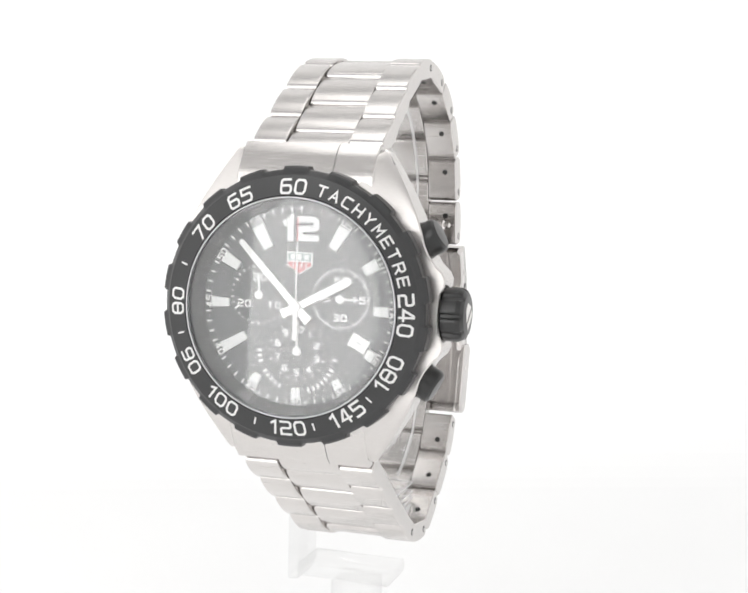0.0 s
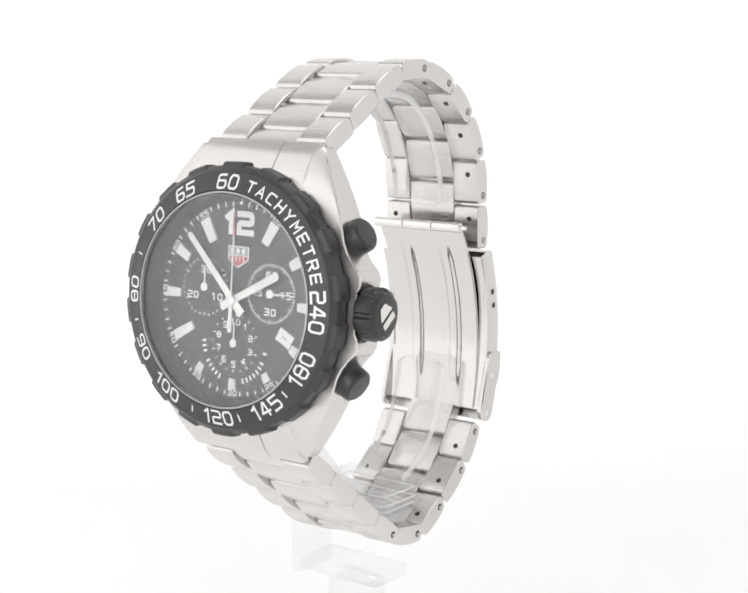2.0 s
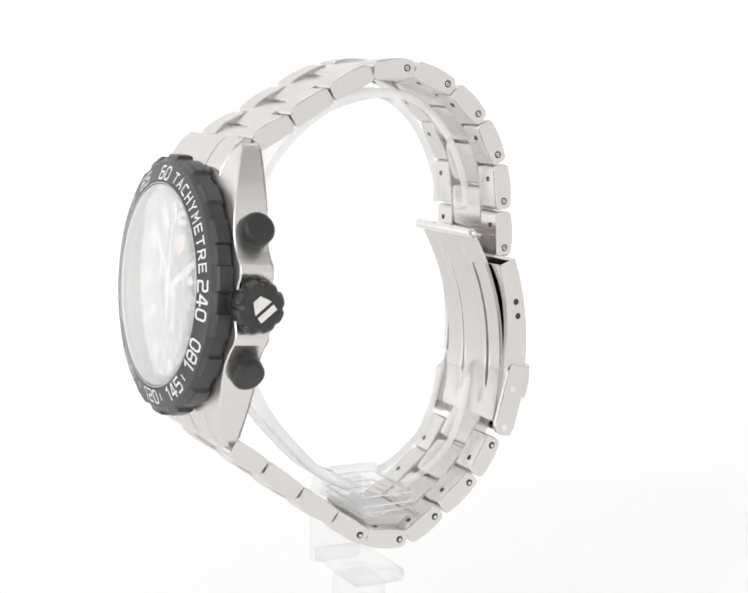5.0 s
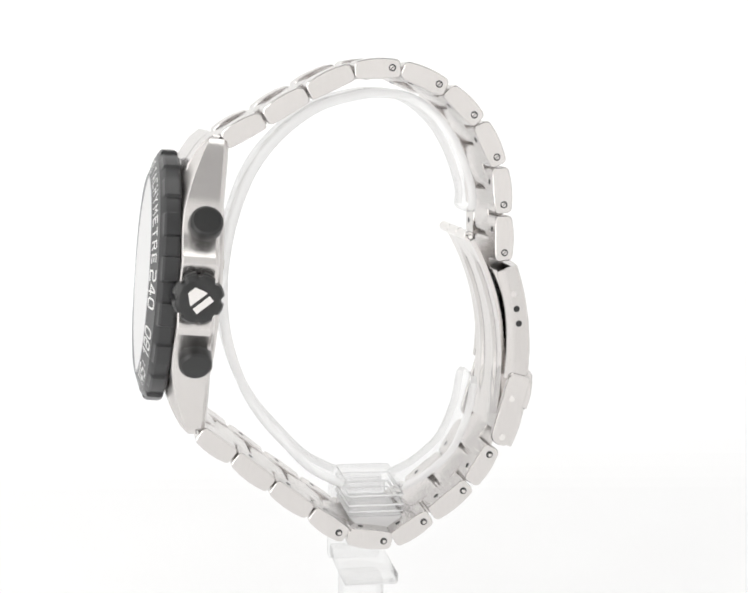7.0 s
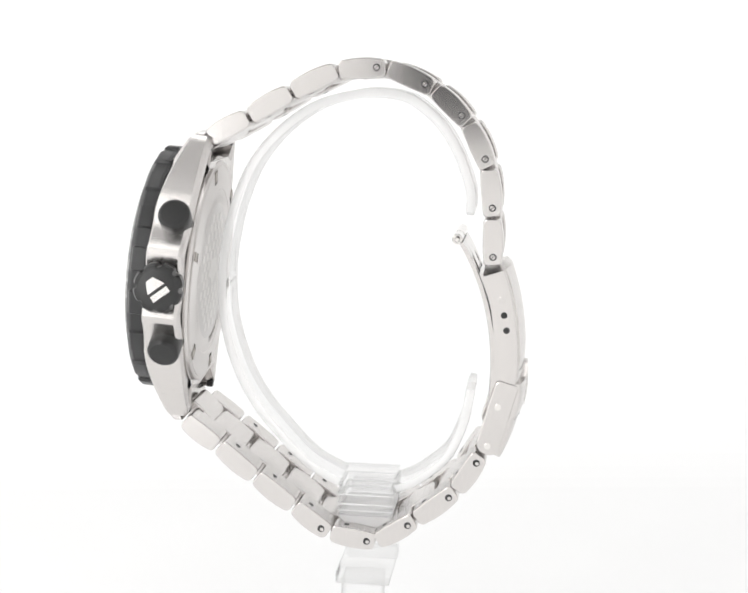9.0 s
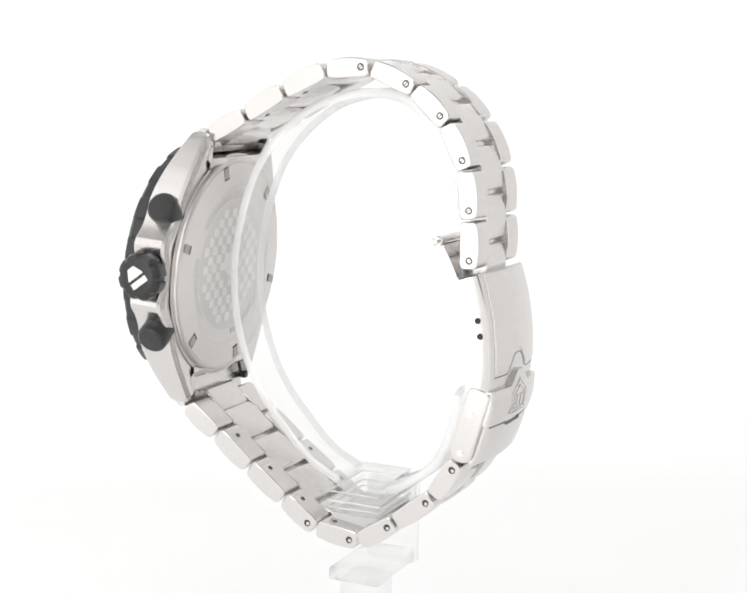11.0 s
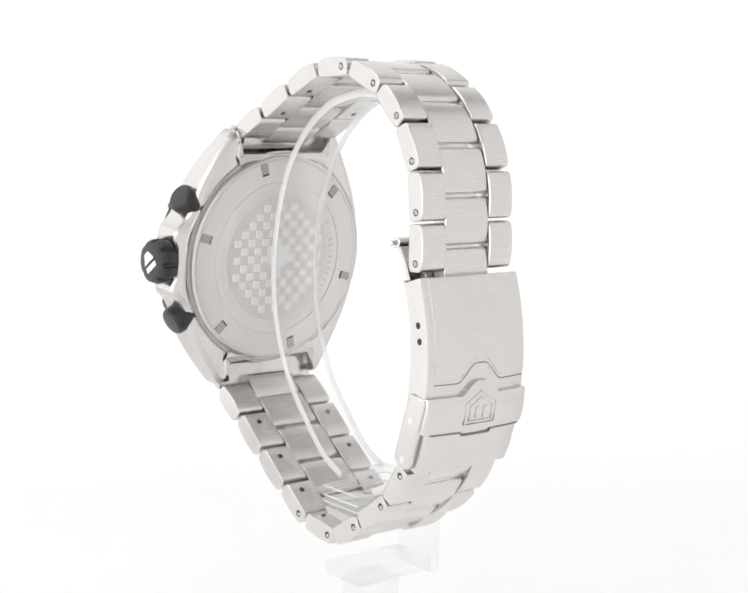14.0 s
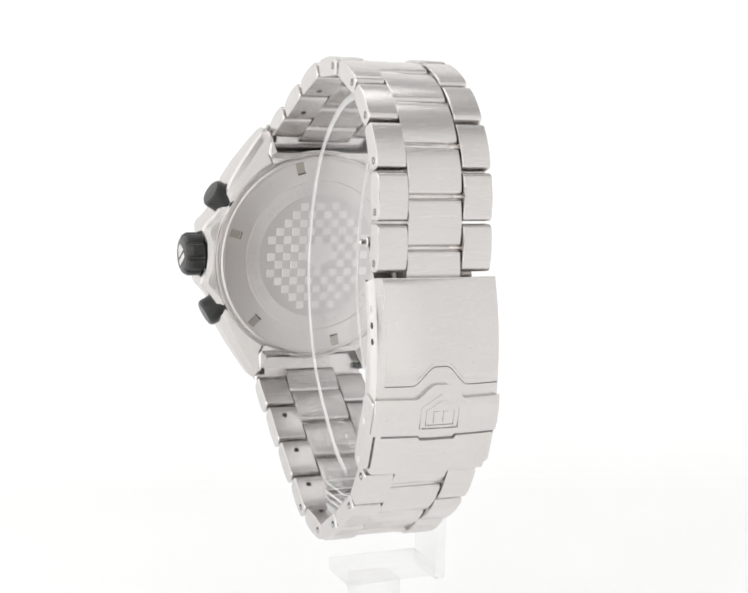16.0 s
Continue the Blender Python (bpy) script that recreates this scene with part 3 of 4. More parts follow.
def build_crown():
    n = 96
    secs = []
    for r, q, dent in ((2.0, 21.5, 0), (2.0, 23.2, 0), (3.5, 23.3, 0), (4.2, 23.6, 0.45), (4.35, 24.2, 0.55), (4.35, 26.0, 0.55), (4.0, 26.7, 0.3), (3.3, 27.1, 0.0), (3.1, 27.15, 0), (0.05, 27.2, 0)):
        secs.append([((r - dent * max(0.0, min(1.0, 2.2 * math.cos(8 * a) - 0.9))) * math.cos(a), (r - dent * max(0.0, min(1.0, 2.2 * math.cos(8 * a) - 0.9))) * math.sin(a), q) for a in [2 * math.pi * k / n for k in range(n)]])
    crown = dpart("crown", along(moved(rings(secs), lambda x, y, q: (x, y + 0.0, q + 0.35)), 90, 7.6), rubber, watch, "fluted black crown", 24)
    # two bright inlays on the crown's end
    def inlay(poly):
        c, s = math.cos(radians(41)), math.sin(radians(41))
        poly = [(x * c - y * s, x * s + y * c) for x, y in poly]
        return along(rings([[(x, y, q) for x, y in poly] for q in (27.35, 27.63)]), 90, 7.6)
    dpart("inlay", inlay([(-0.45, -1.6), (0.0, -1.75), (0.0, 1.75), (-0.45, 1.6), (-2.0, 0.75), (-2.0, -0.75)][::-1]), steel_bright, crown, "bright steel inlay on the crown", 0)
    dpart("inlay", inlay([(0.55, -1.75), (1.65, -1.75), (1.65, 1.75), (0.55, 1.75)]), steel_bright, crown, "bright steel inlay on the crown", 0)
    for ang in (60.4, 118.5):
        prof = [(2.3, 18.0), (2.3, 21.2), (2.75, 21.3), (2.85, 21.6), (2.85, 24.9), (2.7, 25.35), (2.3, 25.7), (0.05, 25.8)]
        dpart("pusher", along(rings(lathe(prof, 48)), ang, 8.5), rubber, watch, "round black push button", 24)


def bpart(name, vf, material, parent, label="", smooth=30.0):
    """A part of the back, drawn a little smaller than it is."""
    return dpart(name, moved(vf, lambda x, v, d: (x * 1.06, v * 1.06, d + 0.3)), material, parent, label, smooth)


def build_caseback():
    back = bpart("case_back", loop_rings(lathe([(18.0, 10.7), (20.3, 10.85), (20.35, 11.2), (20.1, 11.25), (19.9, 11.05), (19.7, 11.05), (19.55, 11.6), (19.2, 11.8), (18.95, 11.81), (18.9, 11.72), (18.8, 11.72), (18.75, 11.82), (14.7, 12.0), (14.5, 11.86), (0.05, 11.86), (0.05, 10.7)], 120)), back_steel, watch, "screwed steel case back", 8)
    for k in range(6):
        bpart("key_slot", turned(bar(-0.75, 0.75, 16.6, 18.6, 11.86, 11.95), 15 + 60 * k), slot_steel, back, "shallow key slot", 0)
    # dark strips for the shade at the inner edge of each slot
    for k in range(6):
        bpart("slot_edge", turned(bar(-0.78, 0.78, 16.35, 16.6, 11.86, 11.97), 15 + 60 * k), steel_dark, back, "", 0)
    for i in range(-7, 8):
        for j in range(-7, 8):
            x, y = i * 1.6, j * 1.6
            if (i + j) % 2 == 0 and math.hypot(x, y) < 11.2 and not (abs(x) < 3.2 and abs(y) < 3.2):
                bpart("check", rings([[(x + a, y + b, 11.86) for a, b in rounded(0.79, 0.8, (0.25,) * 4, 2)], [(x + a, y + b, 11.96) for a, b in rounded(0.72, 0.72, (0.25,) * 4, 2)]]), checker_steel, back, "", 0)
    bpart("medallion", rings(lathe([(12.0, 11.86), (11.9, 11.88), (0.05, 11.88)], 72), caps=False), etched, back, "darker etched round field", 30)
    bpart("emblem", slab_flat([(-2.7, 2.4), (2.7, 2.4), (2.7, -0.6), (0, -2.6), (-2.7, -0.6)], 11.86, 11.93), checker_steel, back, "plain etched shield", 0)

    def ringword(word, a0):
        g = []
        for i, ch in enumerate(word):
            if ch == " ":
                continue
            vf = [(-x, y, 11.89) for x, y in glyph(ch, 1.1, 0.14, 0.8)[0]], glyph(ch, 1.1, 0.14, 0.8)[1]
            g.append(turned(vf, a0 - i * 5.2, oy=12.9))
        return join(*g)
    bpart("engraving", ringword("STAINLESS STEEL", 52), etched, back, "engraved words STAINLESS STEEL", 0)
    bpart("engraving", ringword("200 METERS", 128), etched, back, "engraved words 200 METERS", 0)
    g = []
    for k in range(22):
        g.append(turned(bar(-0.3, 0.12 if k % 3 else 0.3, -0.5, 0.5, 11.86, 11.89), 190 + k * 5.2, oy=12.9))
    bpart("engraving", join(*g), etched, back, "engraved line too fine to read", 0)


build_case()
build_bezel()
build_dial()
build_pointers()
build_crystal()
build_crown()
build_caseback()

# ---- bracelet: joints of the link chain in the (y, z) plane, from the case over the top to the clasp, and below ----
CHAIN_TOP = [(-29.4, 10.9), (-22.2, 15.0), (-14.7, 19.6), (-6.6, 23.65), (2.1, 24.25), (10.5, 20.8), (16.7, 15.0), (20.6, 7.2), (21.6, -1.5), (21.9, -10.2)]
CHAIN_LOW = [(-33.3, -40.4), (-26.9, -45.1), (-20.0, -50.6), (-12.8, -55.9), (-6.1, -60.7), (2.6, -61.9), (9.7, -57.3), (16.9, -51.5), (21.2, -44.4)]
BODY_MID = (-4.0, -18.0)


def frame_of(a, b):
    """Middle, direction and outward normal of the chord from a to b."""
    a, b = Vector(a), Vector(b)
    u = (b - a).normalized()
    nrm = Vector((-u.y, u.x))
    m = (a + b) / 2
    if nrm.dot(m - Vector(BODY_MID)) < 0:
        nrm = -nrm
    return m, u, nrm, (b - a).length


def link_shape(half, x0, x1, m, u, nrm, thick=1.82, crown=0.5, rad=(0.75, 0.75, 0.7, 0.7), edge=0.2):
    poly = rounded(half, thick, rad, 4)
    dense = []
    for p, q in zip(poly, poly[1:] + poly[:1]):
        k = 4 if abs(p[0] - q[0]) > 2 else 1
        dense += [(p[0] + (q[0] - p[0]) * i / k, p[1] + (q[1] - p[1]) * i / k) for i in range(k)]

    def place(x, s, h):
        h2 = h - (crown * (s / half) ** 2 if h > 0 else -0.12 * (s / half) ** 2)
        p = m + u * s + nrm * h2
        return (x, p.x, p.y)
    return slab(dense, x0, x1, edge, place)


def disc(x, y, z, r, depth, n=16, slot=0.0):
    """A round pin end in the flank at x, its face turned to the side."""
    sgn = 1 if depth > 0 else -1
    return rings([[(x - depth, y + a, z + b) for a, b in circle(r, n)], [(x - 0.04 * sgn, y + a, z + b) for a, b in circle(r, n)], [(x, y + a, z + b) for a, b in circle(r * 0.85, n)]])


def widths(i):
    """Middle, half width and half width of the centre piece at the i-th link from the case: the bracelet narrows away from the lugs."""
    f = max(0.0, 1.0 - i / 4.0)
    return BX + 0.75 * f, BH + 0.7 * f, CH + 0.3 * f


def build_chain(chain, pins, screws):
    for i in range(len(chain) - 1):
        m, u, nrm, ln = frame_of(chain[i], chain[i + 1])
        half = ln / 2 - 0.22
        m = m + nrm * 0.12
        bx, bh, ch = widths(i)
        for sgn in (1, -1):
            xs = sorted((bx + sgn * (ch + 0.12), bx + sgn * bh))
            lk = flanked(wpart("side_link", link_shape(half, xs[0], xs[1], m, u, nrm), steel_long, watch, "", 26))
            if i >= pins:
                p = m + u * (ln / 2 - 1.75)
                x = bx + sgn * (bh + 0.03)
                # holes and slots are raised dark pieces coloured as the shade inside them
                wpart("pin_hole", disc(x, p.x, p.y, 0.68, 0.3 * sgn), steel_dark, lk, "dark disc for the shade in a pin hole", 30)
                if not screws:
                    wpart("pin", disc(x + 0.02 * sgn, p.x + 0.12, p.y - 0.12, 0.36, 0.3 * sgn), steel_side, lk, "small steel pin", 30)
                if screws:
                    wpart("pin", disc(x + 0.03 * sgn, p.x, p.y, 0.44, 0.3 * sgn), steel_soft, lk, "small steel pin", 30)
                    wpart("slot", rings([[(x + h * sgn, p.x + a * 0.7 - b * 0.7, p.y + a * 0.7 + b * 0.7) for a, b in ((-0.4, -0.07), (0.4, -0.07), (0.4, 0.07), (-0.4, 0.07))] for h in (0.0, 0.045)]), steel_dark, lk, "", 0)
            if i >= 1:
                # dimple on the inner face, its shade put in as a dark disc
                q = m - u * 1.6 - nrm * 1.8
                xm = bx + sgn * 8.6
                ring = [[(xm + a, q.x + u.x * b - nrm.x * h, q.y + u.y * b - nrm.y * h) for a, b in circle(0.5, 12)] for h in (-0.2, 0.06)]
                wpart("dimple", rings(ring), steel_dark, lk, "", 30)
    for i in range(1, len(chain)):
        a = (Vector(chain[i - 1]) + Vector(chain[i])) / 2
        last = i == len(chain) - 1
        b = Vector(chain[i]) * 1.45 - Vector(chain[i - 1]) * 0.45 if last else (Vector(chain[i]) + Vector(chain[i + 1])) / 2
        m, u, nrm, ln = frame_of(a, b)
        m = m if last else (m + Vector(chain[i])) / 2
        bx, bh, ch = widths(i - 0.5)
        wpart("centre_link", link_shape(ln / 2 - 0.25, bx - ch, bx + ch, m, u, nrm, thick=1.5, rad=(0.65, 0.65, 0.8, 0.8)), steel_long, watch, "", 26)
        # the cross pins that hold the links, seen in the gaps
        for s in (-0.5, 0.5):
            p = m + u * ln * s
            wpart("cross_pin", rings([[(x, p.x + c, p.y + d) for c, d in circle(0.55, 10)] for x in (bx - bh + 1, bx + bh - 1)]), steel_soft, watch, "", 30)


build_chain(CHAIN_TOP, 3, True)
build_chain(CHAIN_LOW, 3, False)


def end_link(tip, sgn):
    """The piece that fills the gap between two lugs and carries on the case's slope."""
    def rise(v):
        return 4.95 + 3.4 * max(0.0, (v - 20.0) / 6.0) ** 1.15

    secs = []
    for x in (-11.7, -11.45, -6.0, 0.0, 6.0, 11.45, 11.7):
        e = 0.22 if abs(x) > 11.6 else 0.0
        v0 = math.sqrt(max(0.0, 20.2 ** 2 - min(abs(x), 11) ** 2))
        loop = []
        for v, up in ((v0, 5.0), *((q, rise(q)) for q in (max(v0 + 0.3, 21.0), 22.0, 23.0, 24.0, 25.0)), (26.4, 9.3)):
            loop.append((x, sgn * (v - e) * 1.0, up + e + 0.15))
        for v, dn in ((26.3, 10.9), (24.5, 10.5), (21.8, 9.6)):
            loop.append((x, sgn * (v - e), dn - e))
        secs.append(loop)
    ob = dpart("end_link", rings(secs), steel_long, watch, "brushed steel end link between the lugs", 26)
    for xs in (4.6,):
        line = [(v, rise(v)) for v in (21.0, 22.0, 23.0, 24.0, 25.0)] + [(26.3, 9.2)]
        dpart("seam", rings([[(xs, sgn * v, up + 0.2), (xs + 0.14, sgn * v, up + 0.2), (xs + 0.14, sgn * v, up + 0.12), (xs, sgn * v, up + 0.12)] for v, up in line]), seam_grey, ob, "fine seam line", 30)
    # centre piece that carries the slope on between the first pair of side links
    m, u, nrm, ln = frame_of(*tip)
    wpart("tongue", link_shape(ln / 2 + 0.2, widths(0)[0] - widths(0)[2], widths(0)[0] + widths(0)[2], m, u, nrm, thick=1.5, rad=(1.1, 1.1, 0.9, 0.9)), steel_long, ob, "", 26)


end_link(((-30.6, 9.8), (-25.6, 12.95)), 1)
end_link(((-33.9, -38.9), (-29.9, -42.95)), -1)


# ---- clasp ----
def arc_pts(p0, p1, p2, n):
    """n + 1 points on the smooth curve through three points."""
    p0, p1, p2 = Vector(p0), Vector(p1), Vector(p2)
    c = 2 * p1 - (p0 + p2) / 2
    return [(1 - t) ** 2 * p0 + 2 * t * (1 - t) * c + t * t * p2 for t in [k / n for k in range(n + 1)]]


def shell(outer, depth, x0, x1, wall=1.0, ease=0.5):
    """A bent cover with a top and two side walls: a channel in section, swept along the outer curve."""
    secs = []
    n = len(outer)
    for k, p in enumerate(outer):
        t = (outer[min(k + 1, n - 1)] - outer[max(k - 1, 0)]).normalized()
        nr = Vector((-t.y, t.x))
        if nr.x < 0:
            nr = -nr
        dp = depth(k / (n - 1))
        sec = [(x0, -dp), (x0, -ease), (x0 + 0.15, -ease * 0.3), *((x0 + ease + (x1 - x0 - 2 * ease) * k / 10, 0.0) for k in range(11)), (x1 - 0.15, -ease * 0.3), (x1, -ease), (x1, -dp), (x1 - wall, -dp), (x1 - wall, -wall), (x0 + wall, -wall), (x0 + wall, -dp)]
        secs.append([(x, (p + nr * h).x, (p + nr * h).y) for x, h in sec])
    return rings(secs)


CX0, CX1 = BX - 11.65, BX + 11.6


def cpart(name, vf, material, parent, label="", smooth=30.0):
    """A part of the clasp's outside, which is arched across its width."""
    return wpart(name, moved(vf, lambda x, y, z: (x, y - 1.0 * min(1.0, abs(x - BX) / 11.3) ** 2, z)), material, parent, label, smooth)


def build_clasp():
    lid = flanked(cpart("clasp_lid", shell(arc_pts((25.1, -10.6), (27.7, -20.8), (28.0, -31.6), 14), lambda t: 3.9 + 0.6 * t, CX0, CX1), steel_long, watch, "brushed steel clasp lid", 26))
    # stepped, lower edge strip with its peak
    def wavy(z, k=1.0):
        out = []
        for i in range(41):
            x = CX0 + 0.35 + (CX1 - CX0 - 1.9) * i / 40
            b = min(1.0, max(0.0, (5.0 - abs(x - BX)) / 3.8))
            out.append((x, z + 3.3 * k * (0.4 * b + 0.6 * b * b * (3 - 2 * b))))
        return out

    def strip(lo, hi, y, thick):
        pts = [*lo, *reversed(hi)]
        return rings([[(x, y(z), z) for x, z in pts], [(x, y(z) + thick, z) for x, z in pts]], caps="rows")
    lid_arc = arc_pts((25.1, -10.6), (27.7, -20.8), (28.0, -31.6), 40)

    def lid_y(z):
        return float(np.interp(-z, [-p.y for p in lid_arc], [p.x for p in lid_arc]))
    edge = wavy(-27.9)
    secs = []
    for t in (0.0, 0.012, *(q / 12 for q in range(1, 12)), 0.988, 1.0):
        secs.append([(x, lid_y(-10.75 + (ze + 10.75) * t), -10.75 + (ze + 10.75) * t) for x, ze in edge])
    lower = [[(x, y - 0.3, z) for x, y, z in q] for q in secs]
    raised = [[(x, y + (0.22 if 0 < k < 14 else 0.12), z) for x, y, z in q] for k, q in enumerate(secs)]
    solid = [top + bot[::-1] for top, bot in zip(raised, lower)]
    cpart("lid_plate", rings(solid, caps="rows"), steel_long, lid, "brushed plate on the lid with a wavy edge", 30)
    # shade of the engraved line put in as a thin dark strip
    groove = strip(wavy(-28.75), [(x, z + 0.13) for x, z in wavy(-28.75)], lambda z: lid_y(z) - 0.1, 0.14)
    cpart("groove", groove, steel_dark, lid, "dark strip for the shade in a wavy engraved line", 30)
    for z in (-15.93, -18.65, -21.35):
        y = 23.8 + (-15.93 - z) * 0.2
        # two of the holes are discs darkened with the shade inside
        wpart("adjusting_hole", disc(CX1 + 0.03, y, z, 0.62, 0.4), steel_dark if z < -17 else steel_side, lid, "small round hole in the clasp's flank", 30)
    # folding safety cover
    cover = flanked(cpart("safety_cover", shell(arc_pts((28.85, -30.9), (28.75, -34.3), (27.95, -37.3), 8), lambda t: 2.0, CX0 - 0.15, CX1 + 0.2, 1.0, 0.4), steel_long, watch, "steel fold-over safety cover with a stamped shield", 26))
    peak = [(CX0 + 0.3, -31.2)] + [(x, z) for x, z in wavy(-31.2, 0.85)] + [(CX1 - 0.3, -31.2)]
    cpart("cover_edge", rings([[(x, yy, z) for x, z in peak] + [(x, yy, -31.6) for x, z in reversed(peak)] for yy in (27.6, 28.85)], caps="rows"), steel_long, cover, "", 30)
    for poly, yy in (([(-3.7, -32.3), (0, -30.0), (3.7, -32.3), (3.7, -36.3), (-3.7, -36.3)], 28.98), ([(-2.7, -32.8), (0, -31.2), (2.7, -32.8), (2.7, -35.6), (-2.7, -35.6)], 28.98)):
        outer = [(BX + x, z) for x, z in poly]
        inner = [(BX + x * 0.92, -33.6 + (z + 33.6) * 0.92) for x, z in poly]
        tiltf = lambda z: 28.98 - 0.28 * max(0.0, (-33.0 - z) / 5.0) * 1.9
        cpart("shield", loop_rings([[(x, tiltf(z) - 0.1, z) for x, z in outer], [(x, tiltf(z) + 0.022, z) for x, z in outer], [(x, tiltf(z) + 0.022, z) for x, z in inner], [(x, tiltf(z) - 0.1, z) for x, z in inner]]), steel_long, cover, "stamped shield outline", 20)
        for dx in (-0.9, 0.9) if poly[0][0] > -3 else ():
            cpart("shield_bar", rings([[(BX + dx + a, tiltf(z) + h, z) for a, z, h in ((-0.45, -33.0, 0.05), (0.45, -33.0, 0.05), (0.45, -35.0, 0.05), (-0.45, -35.0, 0.05))], [(BX + dx + a, tiltf(z) - 0.1, z) for a, z in ((-0.45, -33.0), (0.45, -33.0), (0.45, -35.0), (-0.45, -35.0))]]), steel_long, cover, "", 20)
    lower = cpart("cover_flap", shell(arc_pts((27.6, -37.3), (26.9, -40.7), (25.4, -44.6), 8), lambda t: 1.5, CX0 + 0.75, CX1 - 0.72, 1.0, 0.4), steel_long, watch, "lower flap of the safety cover", 26)
    cpart("step", rings([[(x, 27.75 + h, -37.4 - 0.55 * (abs(x - BX) < 3.4)) for x in (CX0 + 0.5, BX - 8.5, BX - 6.0, BX - 3.6, BX - 3.2, BX + 3.2, BX + 3.6, BX + 6.0, BX + 8.5, CX1 - 1.5)] + [(x, 27.75 + h, -37.7 - 0.55 * (abs(x - BX) < 3.4)) for x in (CX1 - 1.5, BX + 8.5, BX + 6.0, BX + 3.6, BX + 3.2, BX - 3.2, BX - 3.6, BX - 6.0, BX - 8.5, CX0 + 0.5)] for h in (-0.3, 0.06)], caps="rows"), seam_grey, lower, "stepped joint line", 20)
    # side cheeks, rounded plates at both flanks
    for x0, x1 in ((CX1 - 0.7, CX1 + 0.55), (CX0 - 0.35, CX0 + 0.7)):
        m, u, nrm, ln = frame_of((25.5, -30.8), (21.9, -43.9))
        poly = rounded(ln / 2, 2.1, (1.7, 0.6, 0.9, 1.9), 5)
        cheek = wpart("cheek", slab(poly, x0, x1, 0.25, lambda x, s, h: (x, (m + u * s + nrm * h).x, (m + u * s + nrm * h).y)), steel_side, cover, "rounded steel cheek with two rivets", 26)
        sg = 1 if x0 > BX else -1
        for py, pz in ((23.9, -35.2), (22.3, -42.4)):
            wpart("rivet", disc((x1 if sg > 0 else x0) + 0.05 * sg, py, pz, 0.6, 0.4 * sg), steel_bright, cheek, "", 30)
    # folding blade inside
    mid = arc_pts((15.9, -6.5), (21.9, -22.8), (21.3, -41.5), 24)
    bx0, bx1 = BX - 9.4, BX + 9.4

    def blade_sec(p, t):
        nr = Vector((-t.y, t.x))
        nr = nr if nr.x > 0 else -nr
        prof = []
        for i in range(65):
            x = bx0 + (bx1 - bx0) * i / 64
            g = sum(math.exp(-((x - c) / 1.15) ** 6) for c in (BX - 4.4, BX + 4.4))
            prof.append((x, g))
        return prof, nr
    secs = []
    for k, p in enumerate(mid):
        t = (mid[min(k + 1, 24)] - mid[max(k - 1, 0)]).normalized()
        prof, nr = blade_sec(p, t)
        amp = 0.4 * min(1.0, max(0.0, (k - 2) / 2.0)) * min(1.0, max(0.0, (22 - k) / 2.0))
        up = [(x, p.x - nr.x * amp * g, p.y - nr.y * amp * g) for x, g in prof]
        dn = [(x, p.x + nr.x * (0.7 - amp * g), p.y + nr.y * (0.7 - amp * g)) for x, g in prof]
        secs.append(up + dn[::-1])
    blade = wpart("folding_blade", rings(secs), steel_side, watch, "curved steel folding blade with two pressed ribs", 40)
    mid2 = arc_pts((20.0, -11.5), (23.4, -24.5), (22.0, -41.8), 16)
    secs = []
    for p in mid2:
        secs.append([(x, p.x + h, p.y) for x, h in ((CX0 + 0.3, -0.35), (CX1 - 0.15, -0.35), (CX1 - 0.15, 0.35), (CX0 + 0.3, 0.35))])
    wpart("inner_blade", rings(secs), steel_side, watch, "second steel blade under the lid", 40)
    for x0, x1, r in ((bx0 - 0.7, BX - 3.4, 0.95), (BX - 3.3, BX + 3.3, 0.98), (BX + 3.4, bx1 + 0.3, 0.95)):
        wpart("hinge_tube", rings([[(x, 15.5 + a, -5.6 + b) for a, b in circle(rr, 18)] for x, rr in ((x0, r * 0.8), (x0 + 0.15, r), (x1 - 0.15, r), (x1, r * 0.8))]), steel_bright, blade, "round hinge tube", 30)
    wpart("hinge_pin", rings([[(x, 15.5 + a, -5.6 + b) for a, b in circle(rr, 14)] for x, rr in ((bx1 + 0.2, 0.5), (bx1 + 1.25, 0.5), (bx1 + 1.4, 0.38))]), steel_bright, blade, "thin pin end beside the hinge tube", 30)


build_clasp()

# ---- the clear stand ----
stand = thing("watch_stand", "clear acrylic watch stand with a C-shaped ring", "display stand")
SX, SH = -2.8, 5.4


def spart(name, vf, label=""):
    ob = part(name, moved(vf, lambda x, y, z: (x, y, z - FLOOR)), acrylic, stand, label, 35)
    ob.visible_shadow = False
    if name in ("block", "flute", "sole", "wall", "foot_plate", "tongue", "post"):
        ob.data.materials[0] = acrylic_edge if name in ("flute", "sole") else acrylic
    if name in ("ring", "ring_arm"):
        ob.data.materials.append(acrylic_edge)
        for f in ob.data.polygons:
            f.material_index = int(abs(f.normal.x) > 0.55)
    return ob


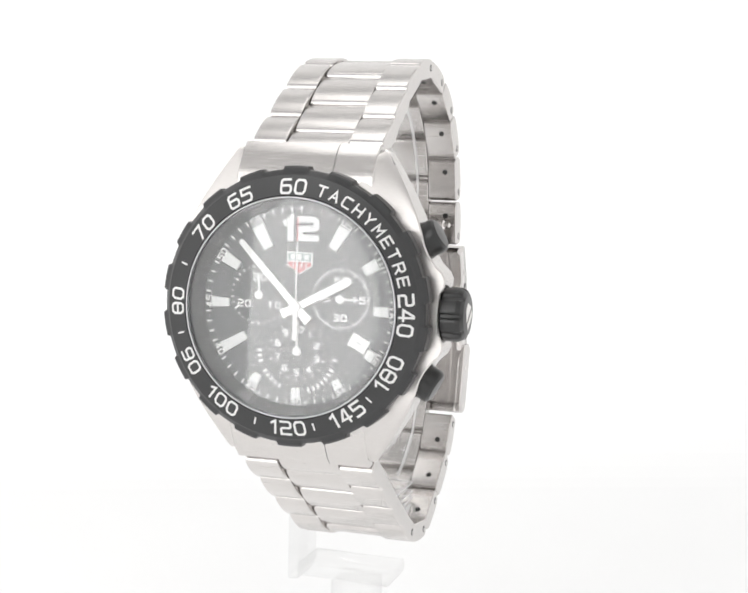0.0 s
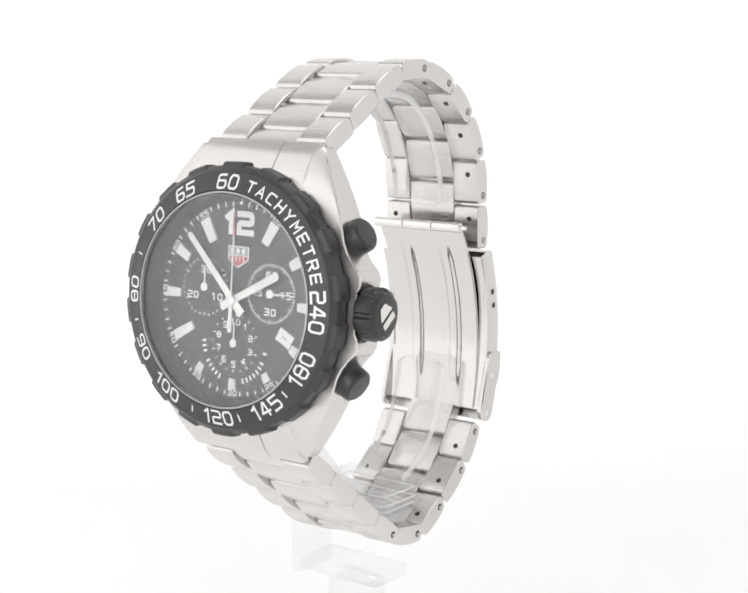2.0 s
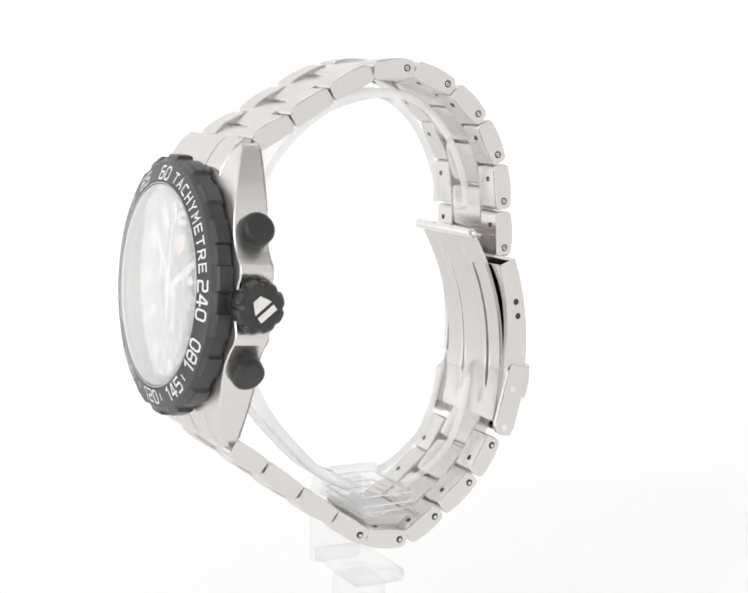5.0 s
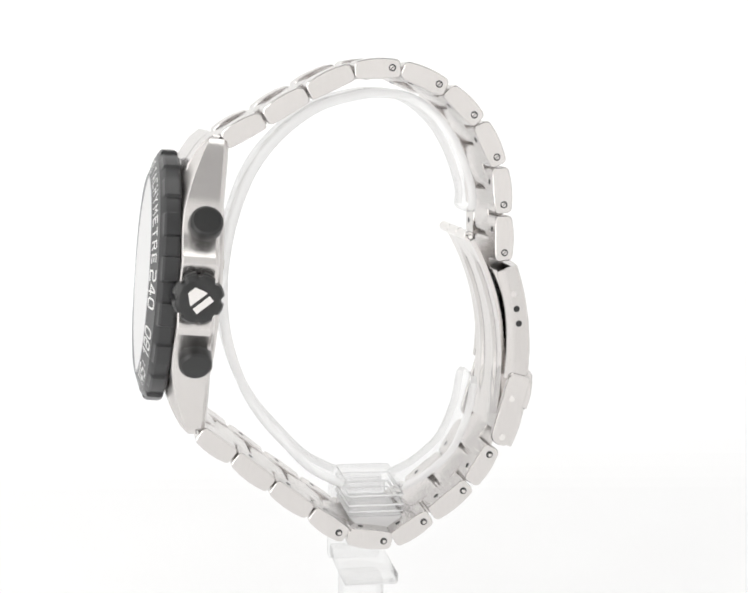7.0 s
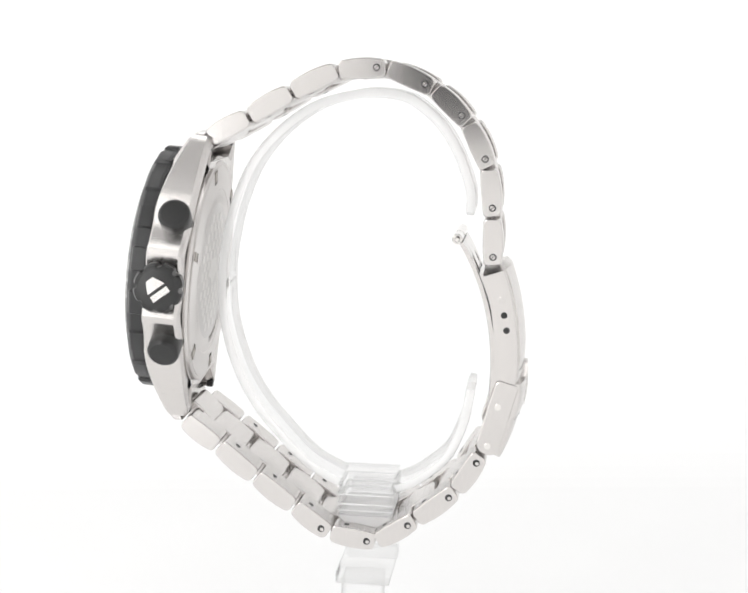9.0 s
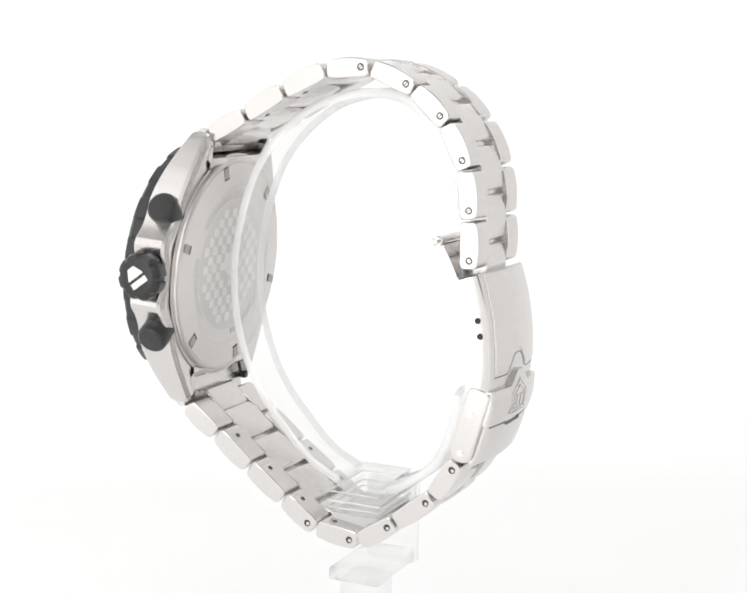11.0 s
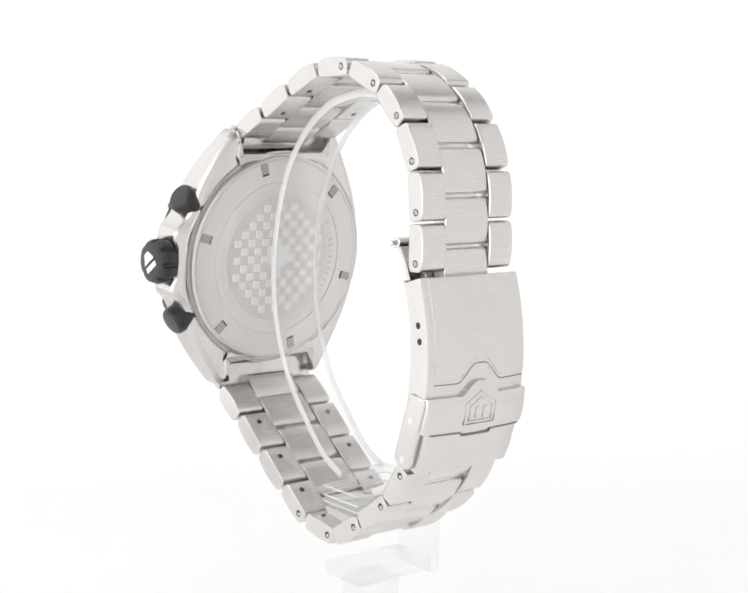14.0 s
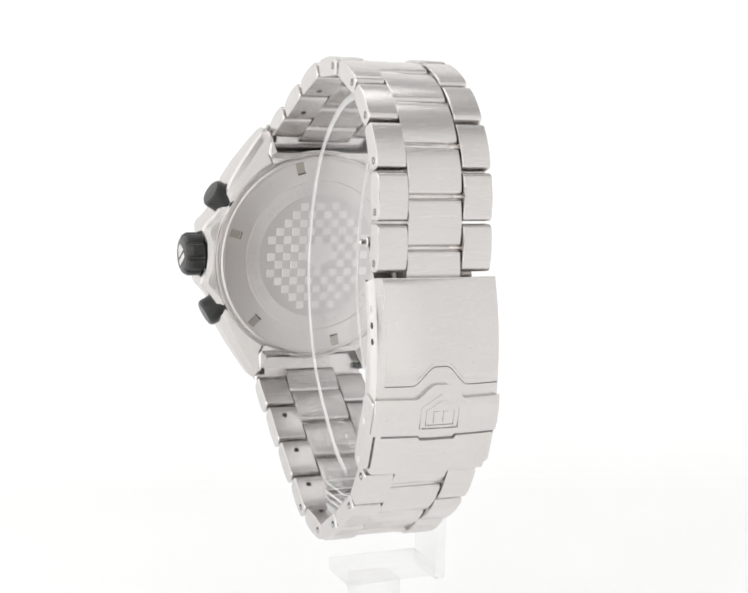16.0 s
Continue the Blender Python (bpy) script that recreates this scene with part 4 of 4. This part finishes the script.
def smooth_path(ctrl, n):
    """A soft curve through a few points."""
    pts = [Vector(c) for c in ctrl]
    pts = [2 * pts[0] - pts[1]] + pts + [2 * pts[-1] - pts[-2]]
    out = []
    for i in range(1, len(pts) - 2):
        a, b, c, d = pts[i - 1:i + 3]
        for k in range(n):
            t = k / n
            out.append(0.5 * (2 * b + (c - a) * t + (2 * a - 5 * b + 4 * c - d) * t * t + (3 * b - a - 3 * c + d) * t ** 3))
    return out + [pts[-2]]


def bent_strip(path, mid):
    """A flat clear strip of even thickness along a curve in the (y, z) plane."""
    secs = []
    for k, p in enumerate(path):
        t = (path[min(k + 1, len(path) - 1)] - path[max(k - 1, 0)]).normalized()
        nr = Vector((-t.y, t.x))
        shrink = 0.75 if k in (0, len(path) - 1) else 1.0
        secs.append([(mid + x * shrink, (p + nr * h * shrink).x, (p + nr * h * shrink).y) for x, h in rounded(SH, 0.85, (0.35,) * 4, 2)])
    return rings(secs)


def build_stand():
    path = smooth_path([(17.3, -2.0), (17.4, 1.5), (16.3, 5.4), (14.3, 10.0), (11.1, 14.6), (5.9, 18.6), (0.2, 19.6), (-5.0, 19.0), (-11.5, 16.9), (-17.9, 12.2), (-22.9, 5.9), (-26.0, -1.5), (-27.7, -9.0), (-28.3, -15.9), (-27.6, -24.5), (-24.9, -33.1), (-21.4, -39.3), (-17.0, -44.5), (-11.8, -49.8), (-7.3, -52.4), (-5.0, -53.4)], 5)
    arm = smooth_path([(4.6, -54.0), (8.8, -52.1), (12.9, -48.9), (15.3, -46.0), (17.7, -39.7), (18.8, -32.8)], 6)
    spart("ring", bent_strip(path, SX), "clear C-shaped acrylic ring")
    spart("ring_arm", bent_strip(arm, -1.6), "short lower arm of the clear ring")
    # moulded lines on the ring's back
    for x, z0, z1 in ((-4.2, -9.0, -15.0), (-4.2, -18.0, -23.5)):
        spart("mould_line", slab([(a - 27.15 - 0.35 * (z0 < -17), (z0 + z1) / 2 + b) for a, b in rounded(0.16, (z0 - z1) / 2, (0.1,) * 4, 2)], x - 0.16, x + 0.16, 0.06), "raised moulded line on the ring")
    spart("mould_line", slab([(a - 27.35, b - 16.5) for a, b in rounded(0.16, 0.16, (0.1,) * 4, 2)], -6.6, -1.0, 0.06), "raised moulded line on the ring")
    # fluted block under the ring, with a rounded foot
    steps = [(-5.1 + (0.35 if k % 2 else 0.0), -52.3 - 0.85 * k) for k in range(8)]
    foot = [(-4.9, -58.8), (-3.6, -60.0), (-1.8, -60.7), (0.0, -60.9), (1.8, -60.7), (3.6, -60.0), (4.9, -58.8)]
    prof = steps + [(-y, z) for y, z in reversed(steps)]
    spart("block", rings([[(x, y * k, -56.5 + (z + 56.5) * k) for y, z in prof] for x, k in ((SX - SH - 0.3, 0.95), (SX - SH, 1.0), (6.7, 1.0), (7.0, 0.95))]), "clear fluted block")
    sole = [(-5.0, -58.35), *foot, (5.0, -58.35)]
    # light gathered in the rounded underside is put in as whitish colour
    spart("sole", rings([[(x, y * k, -58.35 + (z + 58.35) * k) for y, z in sole] for x, k in ((SX - SH - 0.2, 0.93), (SX - SH + 0.2, 1.0), (6.5, 1.0), (6.9, 0.93))]), "whitish rounded underside of the block")
    for z, d in ((-54.2, 0.1), (-56.0, 0.14), (-57.2, 0.1)):
        loops = [[(-0.7 + x, y, z + h) for x, y in rounded(7.75 + o, 5.15 + o, (0.4,) * 4, 2)] for o, h in ((0.12, -d), (0.12, d), (-0.1, d), (-0.1, -d))]
        spart("flute", loop_rings(loops), "thin ridge round the block")
    # tongue to the side, wall down past the bracelet, foot plate and post
    tongue = [(a, b) for a, b in rounded(4.6, 1.5, (0.5,) * 4, 3)]
    spart("tongue", slab([(a + 0.2, b - 57.6) for a, b in tongue], -12.2, SX - SH - 0.4, 0.3), "")
    spart("wall", slab([(a - 0.4, b - 64.3) for a, b in rounded(5.2, 8.6, (0.8,) * 4, 3)], -14.2, -12.3, 0.3), "clear upright wall")
    spart("foot_plate", slab([(a - 0.3, b - 70.75) for a, b in rounded(5.1, 1.2, (0.4,) * 4, 3)], -12.2, 5.95, 0.3), "clear foot plate")
    spart("post", rings([[(-1.8 + a, -0.9 + b, z) for a, b in rounded(4.0, 3.8, (0.5,) * 4, 3)] for z in (-72.6, FLOOR + 0.3)]), "clear square post")


build_stand()


def motions():
    """The turntable carries stand and watch round together."""
    walk(watch, [(t, pose(0, 0, (WATCH_BASE - FLOOR) * U, 0, 0, a)) for t, a in TURN])
    walk(stand, [(t, pose(0, 0, 0, 0, 0, a)) for t, a in TURN])


motions()
